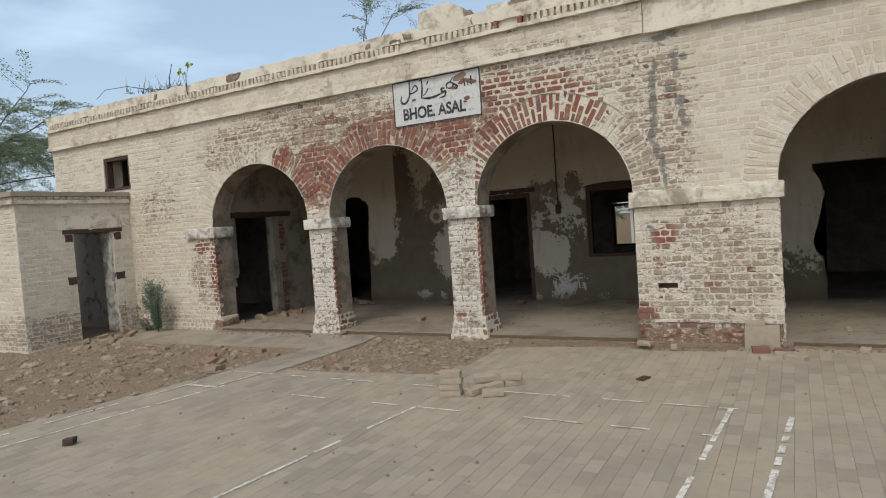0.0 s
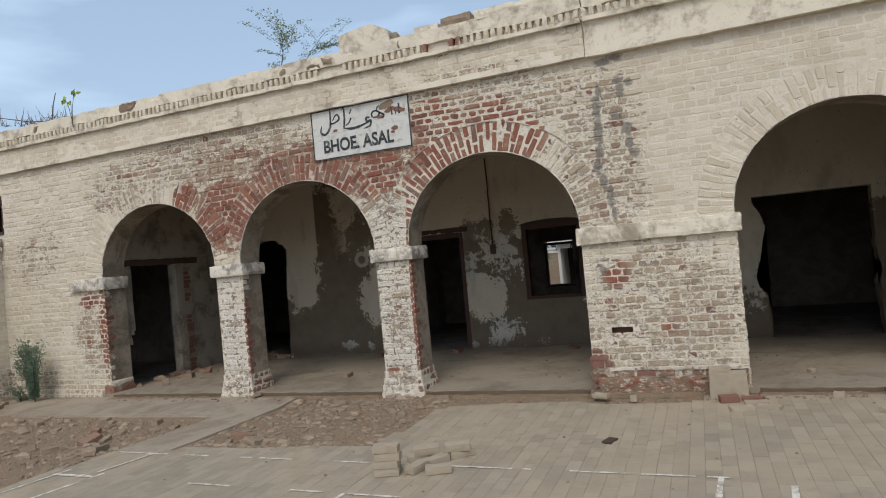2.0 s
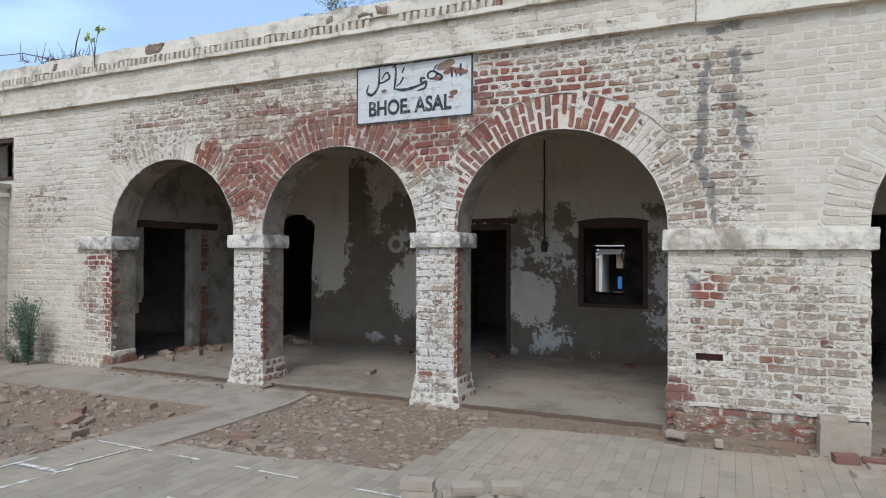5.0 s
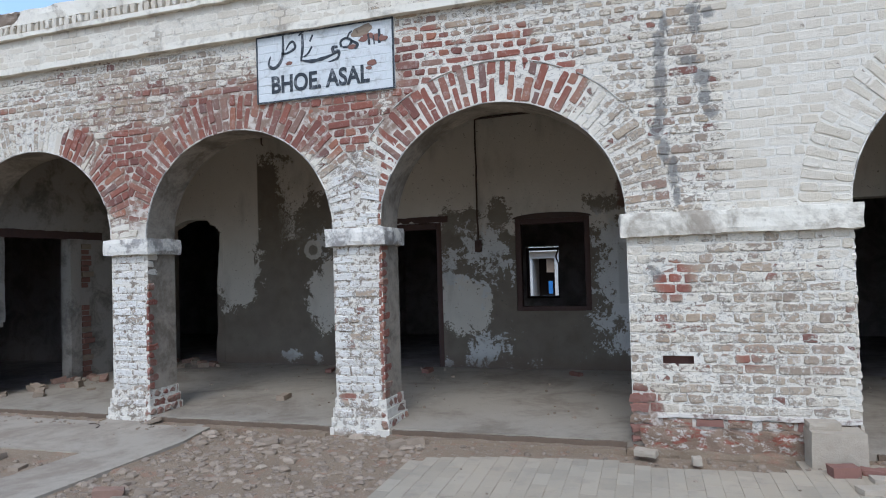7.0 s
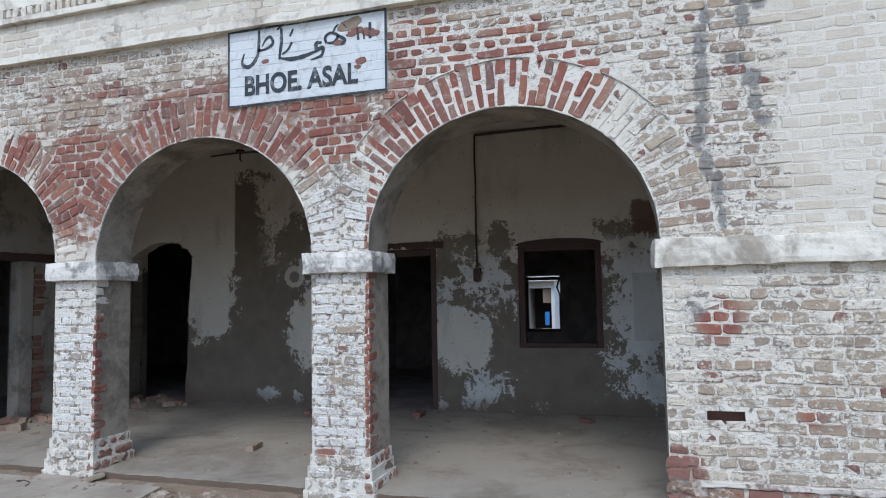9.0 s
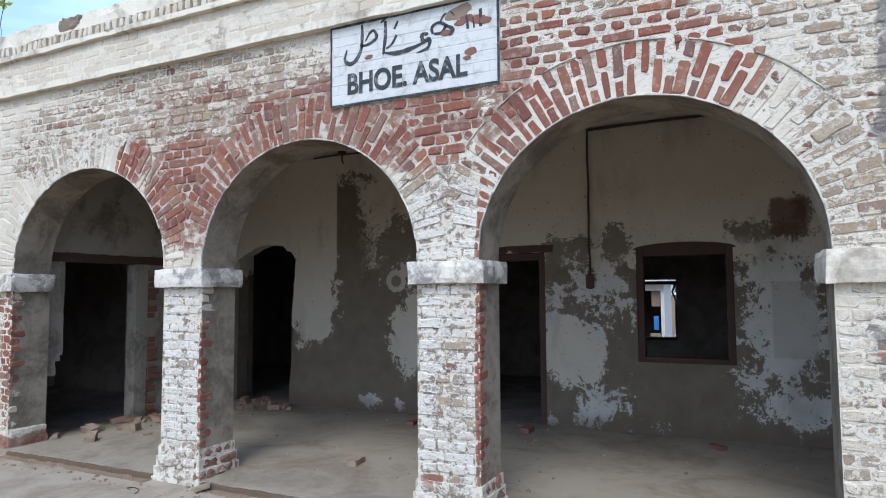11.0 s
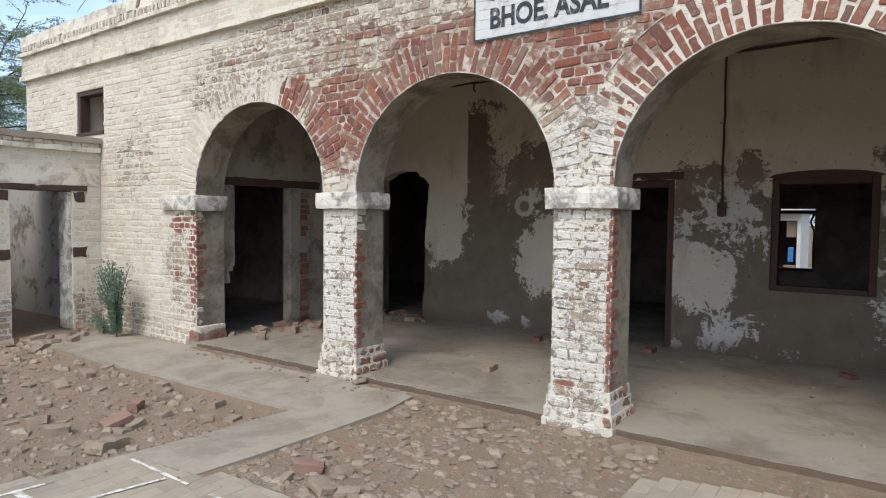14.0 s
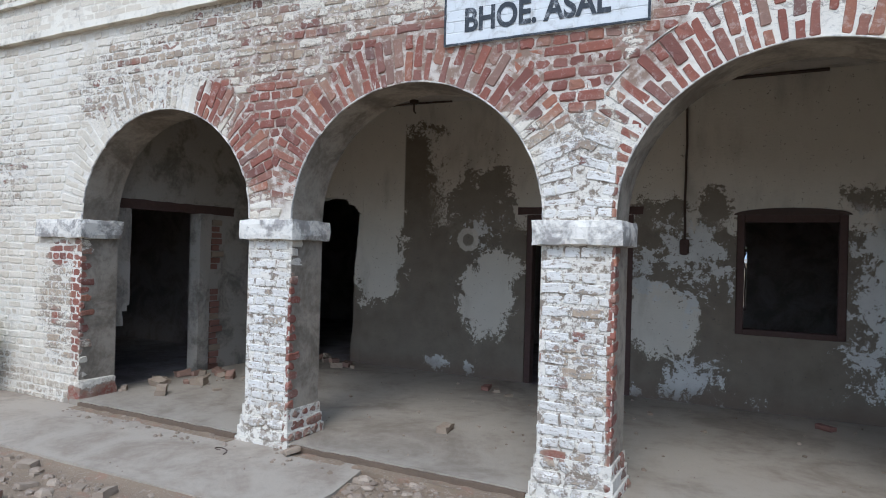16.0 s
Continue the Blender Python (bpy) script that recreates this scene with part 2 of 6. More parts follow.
def mortar_material():
    k = Nodes("lime_mortar", 0.95)
    bare, thin, streak, z = wall_masks(k)
    lime = k.mix(k.noise(4, 5), (0.60, 0.54, 0.435), (0.72, 0.67, 0.575))
    crack = k.mul(k.step(k.noise(20, 6, 0.75), 0.55, 0.62), k.add(k.mul(thin, 0.75), 0.2))
    lime = k.mix(crack, lime, (0.16, 0.135, 0.11))
    thread = k.math('ABSOLUTE', k.sub(k.noise(7.5, 6, 0.68, (1, 1, 2.2), 0.8), 0.5))
    lime = k.mix(k.mul(k.step(thread, 0.006, 0.03, 0.8, 0.0), k.add(k.mul(thin, 0.7), 0.12)), lime, (0.17, 0.145, 0.12))
    lime = k.mix(k.mul(k.step(k.noise(1.6, 5, 0.65), 0.48, 0.7), 0.35), lime, (0.47, 0.40, 0.30))
    limed = k.step(k.top(k.blob((0.25, 0, 1.0), (0.42, 60, 1.3)), k.top(k.blob((-2.36, 0, 0.9), (0.42, 60, 1.2)), k.blob((0.26, 0, 2.15), (0.33, 60, 0.6)))), 0.0, 0.35)
    lime = k.mix(k.mul(limed, k.step(k.noise(15, 6, 0.75), 0.48, 0.56)), lime, (0.22, 0.175, 0.13))
    mud = k.step(k.add(k.blobs(MUD), k.mul(k.sub(k.noise(3, 5), 0.5), 0.8)), 0.15, 0.4)
    earth = k.mix(k.step(k.noise(9, 5, 0.7), 0.42, 0.62), (0.235, 0.16, 0.115), (0.54, 0.47, 0.39))
    col = k.mix(mud, lime, earth)
    dark = k.step(k.add(streak, k.mul(k.sub(k.noise(9, 6, 0.75, warp=0.5), 0.5), 1.9)), 0.16, 0.55)
    col = k.mix(k.mul(dark, 0.75), col, (0.14, 0.135, 0.125))
    return k.done(col, k.noise(70, 6, 0.8), 0.6, 0.01)


def render_coat(name, light, dark, lo, hi, scale=2.5):
    """Lime plaster with damp stains of a second tone."""
    k = Nodes(name, 0.9)
    f = k.step(k.add(k.mul(k.noise(scale, 6, 0.65, warp=0.6), 0.8), k.mul(k.noise(scale * 8, 5), 0.2)), lo, hi)
    col = k.mix(f, light, dark)
    col = k.mix(k.mul(k.step(k.noise(40, 4, 0.7), 0.6, 0.7), 0.5), col, dark)
    return k.done(col, k.add(k.noise(26, 6, 0.7), k.mul(f, 0.4)), 0.35, 0.012)


def porch_plaster():
    """Back wall of the porch: pale distemper that has fallen off in patches from grey render."""
    k = Nodes("porch_plaster", 0.93)
    x, y, z = k.xyz()
    pale = k.mix(k.noise(3, 5), (0.50, 0.445, 0.355), (0.60, 0.545, 0.45))
    grey = k.mix(k.noise(5, 6), (0.115, 0.092, 0.066), (0.215, 0.178, 0.132))
    cool = k.mix(k.noise(6, 6, 0.7), (0.43, 0.41, 0.365), (0.62, 0.595, 0.54))
    n = k.add(k.mul(k.sub(k.noise(3.2, 8, 0.7, warp=0.5), 0.5), 2.2), k.mul(k.sub(k.noise(17, 7, 0.8), 0.5), 1.3))
    lower = k.step(k.add(z, k.mul(n, 0.5)), 1.95, 1.99, 1, 0)
    column = k.mul(k.mul(k.step(x, -3.03, -3.0), k.step(k.add(x, k.mul(n, 0.5)), -2.55, -2.45, 1, 0)), k.step(k.add(z, k.mul(n, 0.5)), 3.25, 3.3, 1, 0))
    gone = k.top(lower, column)
    mildew = k.step(k.add(k.blobs([(-1.9, 2.2, 0.8, 0.75, 1.0), (0.42, 2.15, 0.3, 0.5, 0.8), (0.85, 2.2, 0.3, 0.5, 0.8), (2.5, 2.3, 0.75, 0.3, 0.75), (2.75, 2.5, 0.25, 0.4, 0.7), (0.15, 2.0, 0.25, 0.5, 0.95)]), k.mul(n, 1.2)), 0.3, 0.36)
    gone = k.top(gone, k.mul(mildew, 0.92))
    kept = k.step(k.add(k.blobs([(-3.45, 1.7, 0.48, 0.75, 1.35), (-3.3, 1.2, 0.35, 0.3, 1.1), (-1.8, 1.05, 0.42, 0.52, 1.3), (-1.6, 1.5, 0.4, 0.3, 1.1), (0.32, 0.98, 0.42, 0.42, 1.4), (0.5, 0.72, 0.22, 0.25, 1.0), (4.5, 1.6, 0.6, 1.0, 1.35)]), k.mul(n, 0.9)), 0.42, 0.46)
    white = k.step(k.add(k.blobs([(2.6, 1.3, 0.55, 1.0, 1.2), (2.75, 0.5, 0.4, 0.45, 0.85), (0.75, 0.3, 0.5, 0.34, 0.95), (0.55, 1.55, 0.42, 0.65, 0.85), (0.15, 1.6, 0.25, 0.5, 0.7), (0.85, 1.75, 0.3, 0.45, 0.7), (-2.5, 0.24, 0.24, 0.14, 0.85), (-2.0, 0.2, 0.1, 0.12, 1.0), (0.1, 0.15, 0.12, 0.16, 0.8), (-1.9, 1.95, 0.6, 0.5, 0.5)]), k.mul(n, 1.9)), 0.36, 0.42)
    col = k.mix(gone, pale, grey)
    col = k.mix(kept, col, pale)
    col = k.mix(k.mul(white, k.step(z, 2.1, 2.3, 1, 0)), col, cool)
    rb = k.blob((-2.06, 0, 1.83), (0.16, 60, 0.16))
    col = k.mix(k.mul(k.step(k.add(rb, k.mul(n, 0.34)), 0.02, 0.1), 0.8), col, pale)
    col = k.mix(k.mul(k.step(k.add(rb, k.mul(n, 0.34)), 0.46, 0.56), 0.85), col, grey)
    slab = k.mul(k.mul(k.step(x, 2.43, 2.46), k.step(x, 2.84, 2.87, 1, 0)), k.mul(k.step(z, 0.95, 0.98), k.step(z, 1.75, 1.78, 1, 0)))
    col = k.mix(k.mul(slab, 0.6), col, (0.36, 0.335, 0.29))
    brick = k.mul(k.mul(k.step(k.add(x, k.mul(n, 0.09)), 2.43, 2.47), k.step(k.add(x, k.mul(n, 0.12)), 2.77, 2.82, 1, 0)), k.mul(k.step(k.add(z, k.mul(n, 0.16)), 2.2, 2.24), k.step(k.add(z, k.mul(n, 0.1)), 2.6, 2.65, 1, 0)))
    col = k.mix(k.mul(brick, 0.85), col, (0.11, 0.055, 0.04))
    col = k.mix(k.mul(k.step(k.noise(24, 5, 0.75), 0.63, 0.67), 0.8), col, (0.10, 0.085, 0.068))
    col = k.mix(k.mul(k.step(k.noise(2.0, 5, 0.6, (1, 1, 0.4)), 0.5, 0.75), 0.45), col, (0.16, 0.13, 0.10))
    foot = k.step(k.add(z, k.mul(n, 0.12)), 0.1, 0.34, 0.7, 0)
    col = k.mix(foot, col, (0.13, 0.095, 0.068))
    return k.done(col, k.add(k.mul(gone, -0.6), k.noise(24, 6, 0.7)), 0.5, 0.012)


def ground_material():
    k = Nodes("dry_earth", 0.97)
    col = k.mix(k.noise(1.3, 6, 0.6), (0.20, 0.145, 0.093), (0.30, 0.225, 0.152))
    col = k.mix(k.step(k.noise(45, 5, 0.7), 0.55, 0.75), col, (0.16, 0.12, 0.085))
    col = k.mix(k.mul(k.step(k.noise(5, 6, 0.7), 0.52, 0.66), 0.65), col, (0.28, 0.155, 0.10))
    col = k.mix(k.mul(k.step(k.noise(17, 7, 0.8), 0.56, 0.64), 0.7), col, (0.37, 0.31, 0.24))
    col = k.mix(k.mul(k.step(k.noise(70, 4, 0.8), 0.58, 0.66), 0.6), col, (0.42, 0.36, 0.285))
    return k.done(col, k.add(k.noise(22, 8, 0.78), k.noise(140, 3)), 0.55, 0.03)


def paver_material(name, single):
    k = Nodes(name, 0.93)
    rnd = k.each() if single else k.island()
    col = k.ramp(rnd, [(0, (0.26, 0.222, 0.166)), (0.5, (0.30, 0.257, 0.193)), (1, (0.345, 0.296, 0.222))])
    dust = k.step(k.noise(0.8, 6, 0.65), 0.38, 0.66)
    col = k.mix(k.mul(dust, 0.7), col, (0.38, 0.31, 0.22))
    col = k.mix(k.mul(k.step(k.noise(5, 6, 0.7), 0.5, 0.7), 0.4), col, (0.22, 0.185, 0.15))
    return k.done(col, k.noise(90, 5, 0.75), 0.4, 0.008)


def plain(name, c0, c1, scale=12, rough=0.85, bump=0.3, metal=0.0, vary=0.0):
    k = Nodes(name, rough)
    k.b.inputs["Metallic"].default_value = metal
    col = k.mix(k.noise(scale, 6, 0.65), c0, c1)
    if vary:
        col = k.mix(k.mul(k.island(), vary), col, c1, 'MULTIPLY')
    return k.done(col, k.noise(scale * 4, 5, 0.7), bump, 0.01)


M_BRICK, M_BRICK1, M_MORTAR = brick_material("limewashed_brick", False), brick_material("limewashed_brick_single", True), mortar_material()
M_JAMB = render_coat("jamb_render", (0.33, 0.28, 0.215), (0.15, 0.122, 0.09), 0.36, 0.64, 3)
M_CAP = render_coat("cap_lime", (0.66, 0.61, 0.52), (0.27, 0.245, 0.215), 0.43, 0.60, 5)
M_CAPW = render_coat("band_lime", (0.69, 0.63, 0.515), (0.33, 0.28, 0.215), 0.45, 0.66, 3)
M_BASE = render_coat("base_lime", (0.58, 0.52, 0.44), (0.22, 0.155, 0.12), 0.5, 0.62, 8)
M_BACK = porch_plaster()
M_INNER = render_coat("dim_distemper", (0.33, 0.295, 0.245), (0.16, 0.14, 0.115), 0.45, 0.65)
M_ROOM = render_coat("room_plaster", (0.32, 0.275, 0.235), (0.20, 0.17, 0.145), 0.4, 0.6)
M_CEIL = render_coat("ceiling_wash", (0.52, 0.47, 0.40), (0.34, 0.3, 0.25), 0.45, 0.65)
M_EARTH = ground_material()
M_PAVER, M_PAVER1 = paver_material("concrete_paver", False), paver_material("concrete_paver_single", True)
M_SCREED = render_coat("dusty_screed", (0.335, 0.285, 0.22), (0.235, 0.19, 0.142), 0.42, 0.66, 1.6)
M_PORCH = render_coat("porch_screed", (0.30, 0.258, 0.20), (0.19, 0.155, 0.115), 0.42, 0.68, 1.2)
M_PAINT = render_coat("court_paint", (0.68, 0.645, 0.57), (0.36, 0.31, 0.25), 0.44, 0.6, 14)
M_SIGN = render_coat("sign_white", (0.60, 0.60, 0.57), (0.40, 0.385, 0.35), 0.50, 0.68, 7)
M_BLACK = render_coat("sign_black", (0.045, 0.05, 0.055), (0.26, 0.26, 0.255), 0.52, 0.68, 16)
M_RUBBLE = plain("broken_brick", (0.42, 0.345, 0.255), (0.25, 0.185, 0.13), 9, 0.95, 0.6, vary=0.45)
M_WHITED = render_coat("whitewashed_inside", (0.40, 0.375, 0.335), (0.17, 0.15, 0.13), 0.5, 0.62, 2.2)
M_SAP = plain("sapling_leaf", (0.36, 0.46, 0.13), (0.24, 0.34, 0.08), 6, 0.6, 0.1)
M_DUSTY = plain("dusty_red_brick", (0.30, 0.18, 0.128), (0.21, 0.138, 0.10), 9, 0.95, 0.6)
# brown earth darkened with the shadow line below the porch floor
M_EDGE_SHADE = plain("shaded_edge_earth", (0.17, 0.12, 0.08), (0.10, 0.072, 0.05), 18, 0.97, 0.7)
# near-black colour that stands for the shade inside openings
M_DARK = plain("hollow_shade", (0.05, 0.036, 0.03), (0.028, 0.022, 0.02), 20)
M_RED = plain("red_brick", (0.25, 0.125, 0.092), (0.175, 0.092, 0.07), 14, 0.95, 0.6)
M_GRIT = plain("earth_grit", (0.34, 0.275, 0.205), (0.22, 0.165, 0.12), 9, 0.95, 0.5, vary=0.4)
M_BLOCK = plain("concrete_block", (0.44, 0.375, 0.285), (0.30, 0.245, 0.18), 16, 0.95, 0.6)
M_WOOD = plain("old_red_wood", (0.10, 0.057, 0.045), (0.05, 0.032, 0.027), 25, 0.8)
M_IRON = plain("rusty_iron", (0.09, 0.055, 0.04), (0.04, 0.03, 0.026), 40, 0.7)
M_BARK = plain("bark", (0.14, 0.11, 0.085), (0.07, 0.055, 0.045), 20, 0.95, 0.8)


def leaf_material(name, c0, c1):
    """Thin leaves that let some light through."""
    m = plain(name, c0, c1, 3, 0.7, 0.1, vary=0.4)
    t = m.node_tree
    glow_through = t.nodes.new("ShaderNodeBsdfTranslucent")
    glow_through.inputs["Color"].default_value = (*[(a + b) * 0.6 for a, b in zip(c0, c1)], 1)
    both = t.nodes.new("ShaderNodeMixShader")
    both.inputs[0].default_value = 0.45
    out = next(n for n in t.nodes if n.type == 'OUTPUT_MATERIAL')
    t.links.new(t.nodes["Principled BSDF"].outputs[0], both.inputs[1])
    t.links.new(glow_through.outputs[0], both.inputs[2])
    t.links.new(both.outputs[0], out.inputs["Surface"])
    return m


M_LEAF = leaf_material("leaf", (0.30, 0.35, 0.22), (0.20, 0.25, 0.14))
M_SHRUB = leaf_material("shrub_leaf", (0.26, 0.34, 0.25), (0.17, 0.24, 0.17))
M_HUT = plain("hut_paint", (0.62, 0.62, 0.58), (0.45, 0.43, 0.4), 4)
M_BLUE = plain("blue_paint", (0.05, 0.2, 0.5), (0.04, 0.14, 0.36), 8)


# ---------- mesh tools ----------
def part(name, bm, material, parent=None, label=""):
    me = bpy.data.meshes.new(name)
    bm.to_mesh(me)
    bm.free()
    for m in (material if isinstance(material, (list, tuple)) else [material]):
        me.materials.append(m)
    ob = new(name, me)
    if parent:
        ob.parent = parent
    return tagged(ob, label)


def group_of(name, at=(0, 0, 0)):
    ob = new(name)
    ob.location = at
    return ob


def add_box(bm, x0, x1, y0, y1, z0, z1, bevel=0.0, mi=0):
    v = [bm.verts.new((x, y, z)) for z in (z0, z1) for y in (y0, y1) for x in (x0, x1)]
    fs = [bm.faces.new([v[i] for i in q]) for q in ((0, 2, 3, 1), (4, 5, 7, 6), (0, 1, 5, 4), (2, 6, 7, 3), (0, 4, 6, 2), (1, 3, 7, 5))]
    for f in fs:
        f.material_index = mi
    if bevel:
        bmesh.ops.bevel(bm, geom=list({e for f in fs for e in f.edges}), offset=bevel, segments=1, affect='EDGES', profile=0.5)
    return bm


def box(x0, x1, y0, y1, z0, z1, bevel=0.0):
    return add_box(bmesh.new(), x0, x1, y0, y1, z0, z1, bevel)


def rough_box(x0, x1, y0, y1, z0, z1, cell=0.06, amp=0.012, freq=7.0, round_by=0.02):
    """A block with a worn, uneven skin."""
    bm = bmesh.new()
    n = [max(1, int(round((b - a) / cell))) for a, b in ((x0, x1), (y0, y1), (z0, z1))]
    lo, hi = (x0, y0, z0), (x1, y1, z1)
    made = {}

    def vert(i):
        if i not in made:
            made[i] = bm.verts.new([lo[k] + (hi[k] - lo[k]) * i[k] / n[k] for k in range(3)])
        return made[i]
    for a in range(3):
        b, c = (a + 1) % 3, (a + 2) % 3
        for side in (0, n[a]):
            for i in range(n[b]):
                for j in range(n[c]):
                    q = []
                    for di, dj in ((0, 0), (1, 0), (1, 1), (0, 1)):
                        p = [0, 0, 0]
                        p[a], p[b], p[c] = side, i + di, j + dj
                        q.append(vert(tuple(p)))
                    bm.faces.new(q if side else q[::-1])
    mid = Vector([(a + b) / 2 for a, b in zip(lo, hi)])
    for idx, v in made.items():
        outs = sum(1 for k in range(3) if idx[k] in (0, n[k]))
        p = v.co.copy()
        d = noise.noise_vector(p * freq)
        if outs >= 2:
            d += (mid - p).normalized() * (round_by / amp) * (0.6 + 0.8 * noise.noise(p * 11))
        v.co = p + d * amp
    return bm


def outline_solid(pts, y0, y1, side_mat=1):
    """A wall cut to an outline of (x, z) points, from y0 (front) to y1."""
    bm = bmesh.new()
    a = [bm.verts.new((x, y0, z)) for x, z in pts]
    b = [bm.verts.new((x, y1, z)) for x, z in pts]
    f0, f1 = bm.faces.new(a), bm.faces.new(b[::-1])
    f1.material_index = side_mat
    for i in range(len(pts)):
        j = (i + 1) % len(pts)
        f = bm.faces.new((a[i], b[i], b[j], a[j]))
        f.material_index = side_mat
    bmesh.ops.triangulate(bm, faces=[f0, f1])
    bmesh.ops.recalc_face_normals(bm, faces=bm.faces)
    return bm


def tube(bm, pts, r0, r1, sides=6):
    """A tapered tube along points."""
    rings = []
    for i, p in enumerate(pts):
        d = (Vector(pts[min(i + 1, len(pts) - 1)]) - Vector(pts[max(i - 1, 0)])).normalized()
        u = d.orthogonal().normalized()
        w = d.cross(u)
        r = r0 + (r1 - r0) * i / max(1, len(pts) - 1)
        rings.append([bm.verts.new(Vector(p) + (u * math.cos(t) + w * math.sin(t)) * r) for t in [2 * math.pi * s / sides for s in range(sides)]])
    for a, b in zip(rings, rings[1:]):
        for s in range(sides):
            bm.faces.new((a[s], a[(s + 1) % sides], b[(s + 1) % sides], b[s]))
    bm.faces.new(rings[0][::-1])
    bm.faces.new(rings[-1])
    return bm


class Pieces:
    """Many bricks in one mesh. Each is four corners on a plane and a depth; place turns (u, v, out) into the world."""
    def __init__(self, place):
        self.v, self.f, self.place = [], [], place

    def brick(self, quad, out=0.005, back=-0.02, chamfer=0.005, jit=0.0045, worn=0.011, uneven=0.005):
        """worn: how far the corners are rubbed off."""
        n = len(self.v)
        cu, cv = sum(p[0] for p in quad) / 4, sum(p[1] for p in quad) / 4
        o = out + random.uniform(-uneven, uneven)
        q = [(u + random.uniform(-jit, jit), v + random.uniform(-jit, jit)) for u, v in quad]
        if worn:
            ring = []
            for i in range(4):
                p, a, b = Vector(q[i]), Vector(q[i - 1]), Vector(q[(i + 1) % 4])
                c = min(worn * random.uniform(0.4, 1.6), (p - a).length * 0.35, (p - b).length * 0.35)
                ring += [p + (a - p).normalized() * c, p + (b - p).normalized() * c * random.uniform(0.6, 1.5)]
                e = (b - p).length
                if e > 0.1 and jit > 0.004:
                    ring.append(p.lerp(b, random.uniform(0.35, 0.65)))
            q = [r + Vector((random.uniform(-jit, jit), random.uniform(-jit, jit))) for r in ring]
        m = len(q)

        def inset(p, by):
            du, dv = cu - p[0], cv - p[1]
            return (p[0] + math.copysign(min(by, abs(du)), du), p[1] + math.copysign(min(by, abs(dv)), dv))
        for p in q:
            self.v.append(self.place(p[0], p[1], back))
        for p in q:
            self.v.append(self.place(p[0], p[1], o - chamfer))
        for p in q:
            e = inset(p, chamfer * random.uniform(0.7, 2.0))
            self.v.append(self.place(e[0], e[1], o + random.uniform(-uneven, uneven) / 2))
        for i in range(m):
            j = (i + 1) % m
            self.f.append((n + i, n + j, n + m + j, n + m + i))
            self.f.append((n + m + i, n + m + j, n + 2 * m + j, n + 2 * m + i))
        self.f.append(tuple(n + 2 * m + i for i in range(m)))

    def single(self, name, material, parent):
        """Every brick as an object of its own."""
        shells, at = [], 0
        for f in self.f:
            if len(shells) == 0 or min(f) >= at:
                shells.append([min(f), []])
            shells[-1][1].append(f)
            at = max(at, max(f) + 1)
        for base, faces in shells:
            top = max(max(f) for f in faces)
            me = bpy.data.meshes.new(name)
            me.from_pydata(self.v[base:top + 1], [], [tuple(i - base for i in f) for f in faces])
            me.materials.append(material)
            ob = new(name, me)
            ob.parent = parent

    def mesh(self, name, material):
        me = bpy.data.meshes.new(name)
        me.from_pydata(self.v, [], self.f)
        me.materials.append(material)
        me.update()
        return me


def course_run(u0, u1, row, long=0.232, joint=0.013):
    """Bricks of one course in English bond between u0 and u1: rows of start and end."""
    step = long if row % 2 == 0 else long / 2
    u = math.floor(u0 / step) * step - (0.058 if row % 2 else 0)
    out = []
    while u < u1:
        a, b = max(u, u0) + joint / 2, min(u + step, u1) - joint / 2
        if b - a > 0.03:
            out.append((a, b))
        u += step
    return out


# ---------- plan ----------
COURSE = 0.0785
FLOOR = 0.085
WALL_T = 0.40
SPRING, CROWN, RING = 1.91, 2.925, 0.355
ARCHES = [(-4.80, -2.575), (-2.11, 0.02), (0.51, 2.655), (4.26, 6.40)]
MIDS = [-8.0, -2.34, 0.265, 3.45, 8.0]
X_LEFT, X_RIGHT = -9.5, 8.2
BAND_Z, TOP_Z = 3.80, 4.51
BACK_Y = 3.35


# ---------- front wall ----------
front = group_of("wall_front")
tagged(front, "lime-washed brick arcade wall with flaking paint and bare red bricks", "wall", kind="structure")


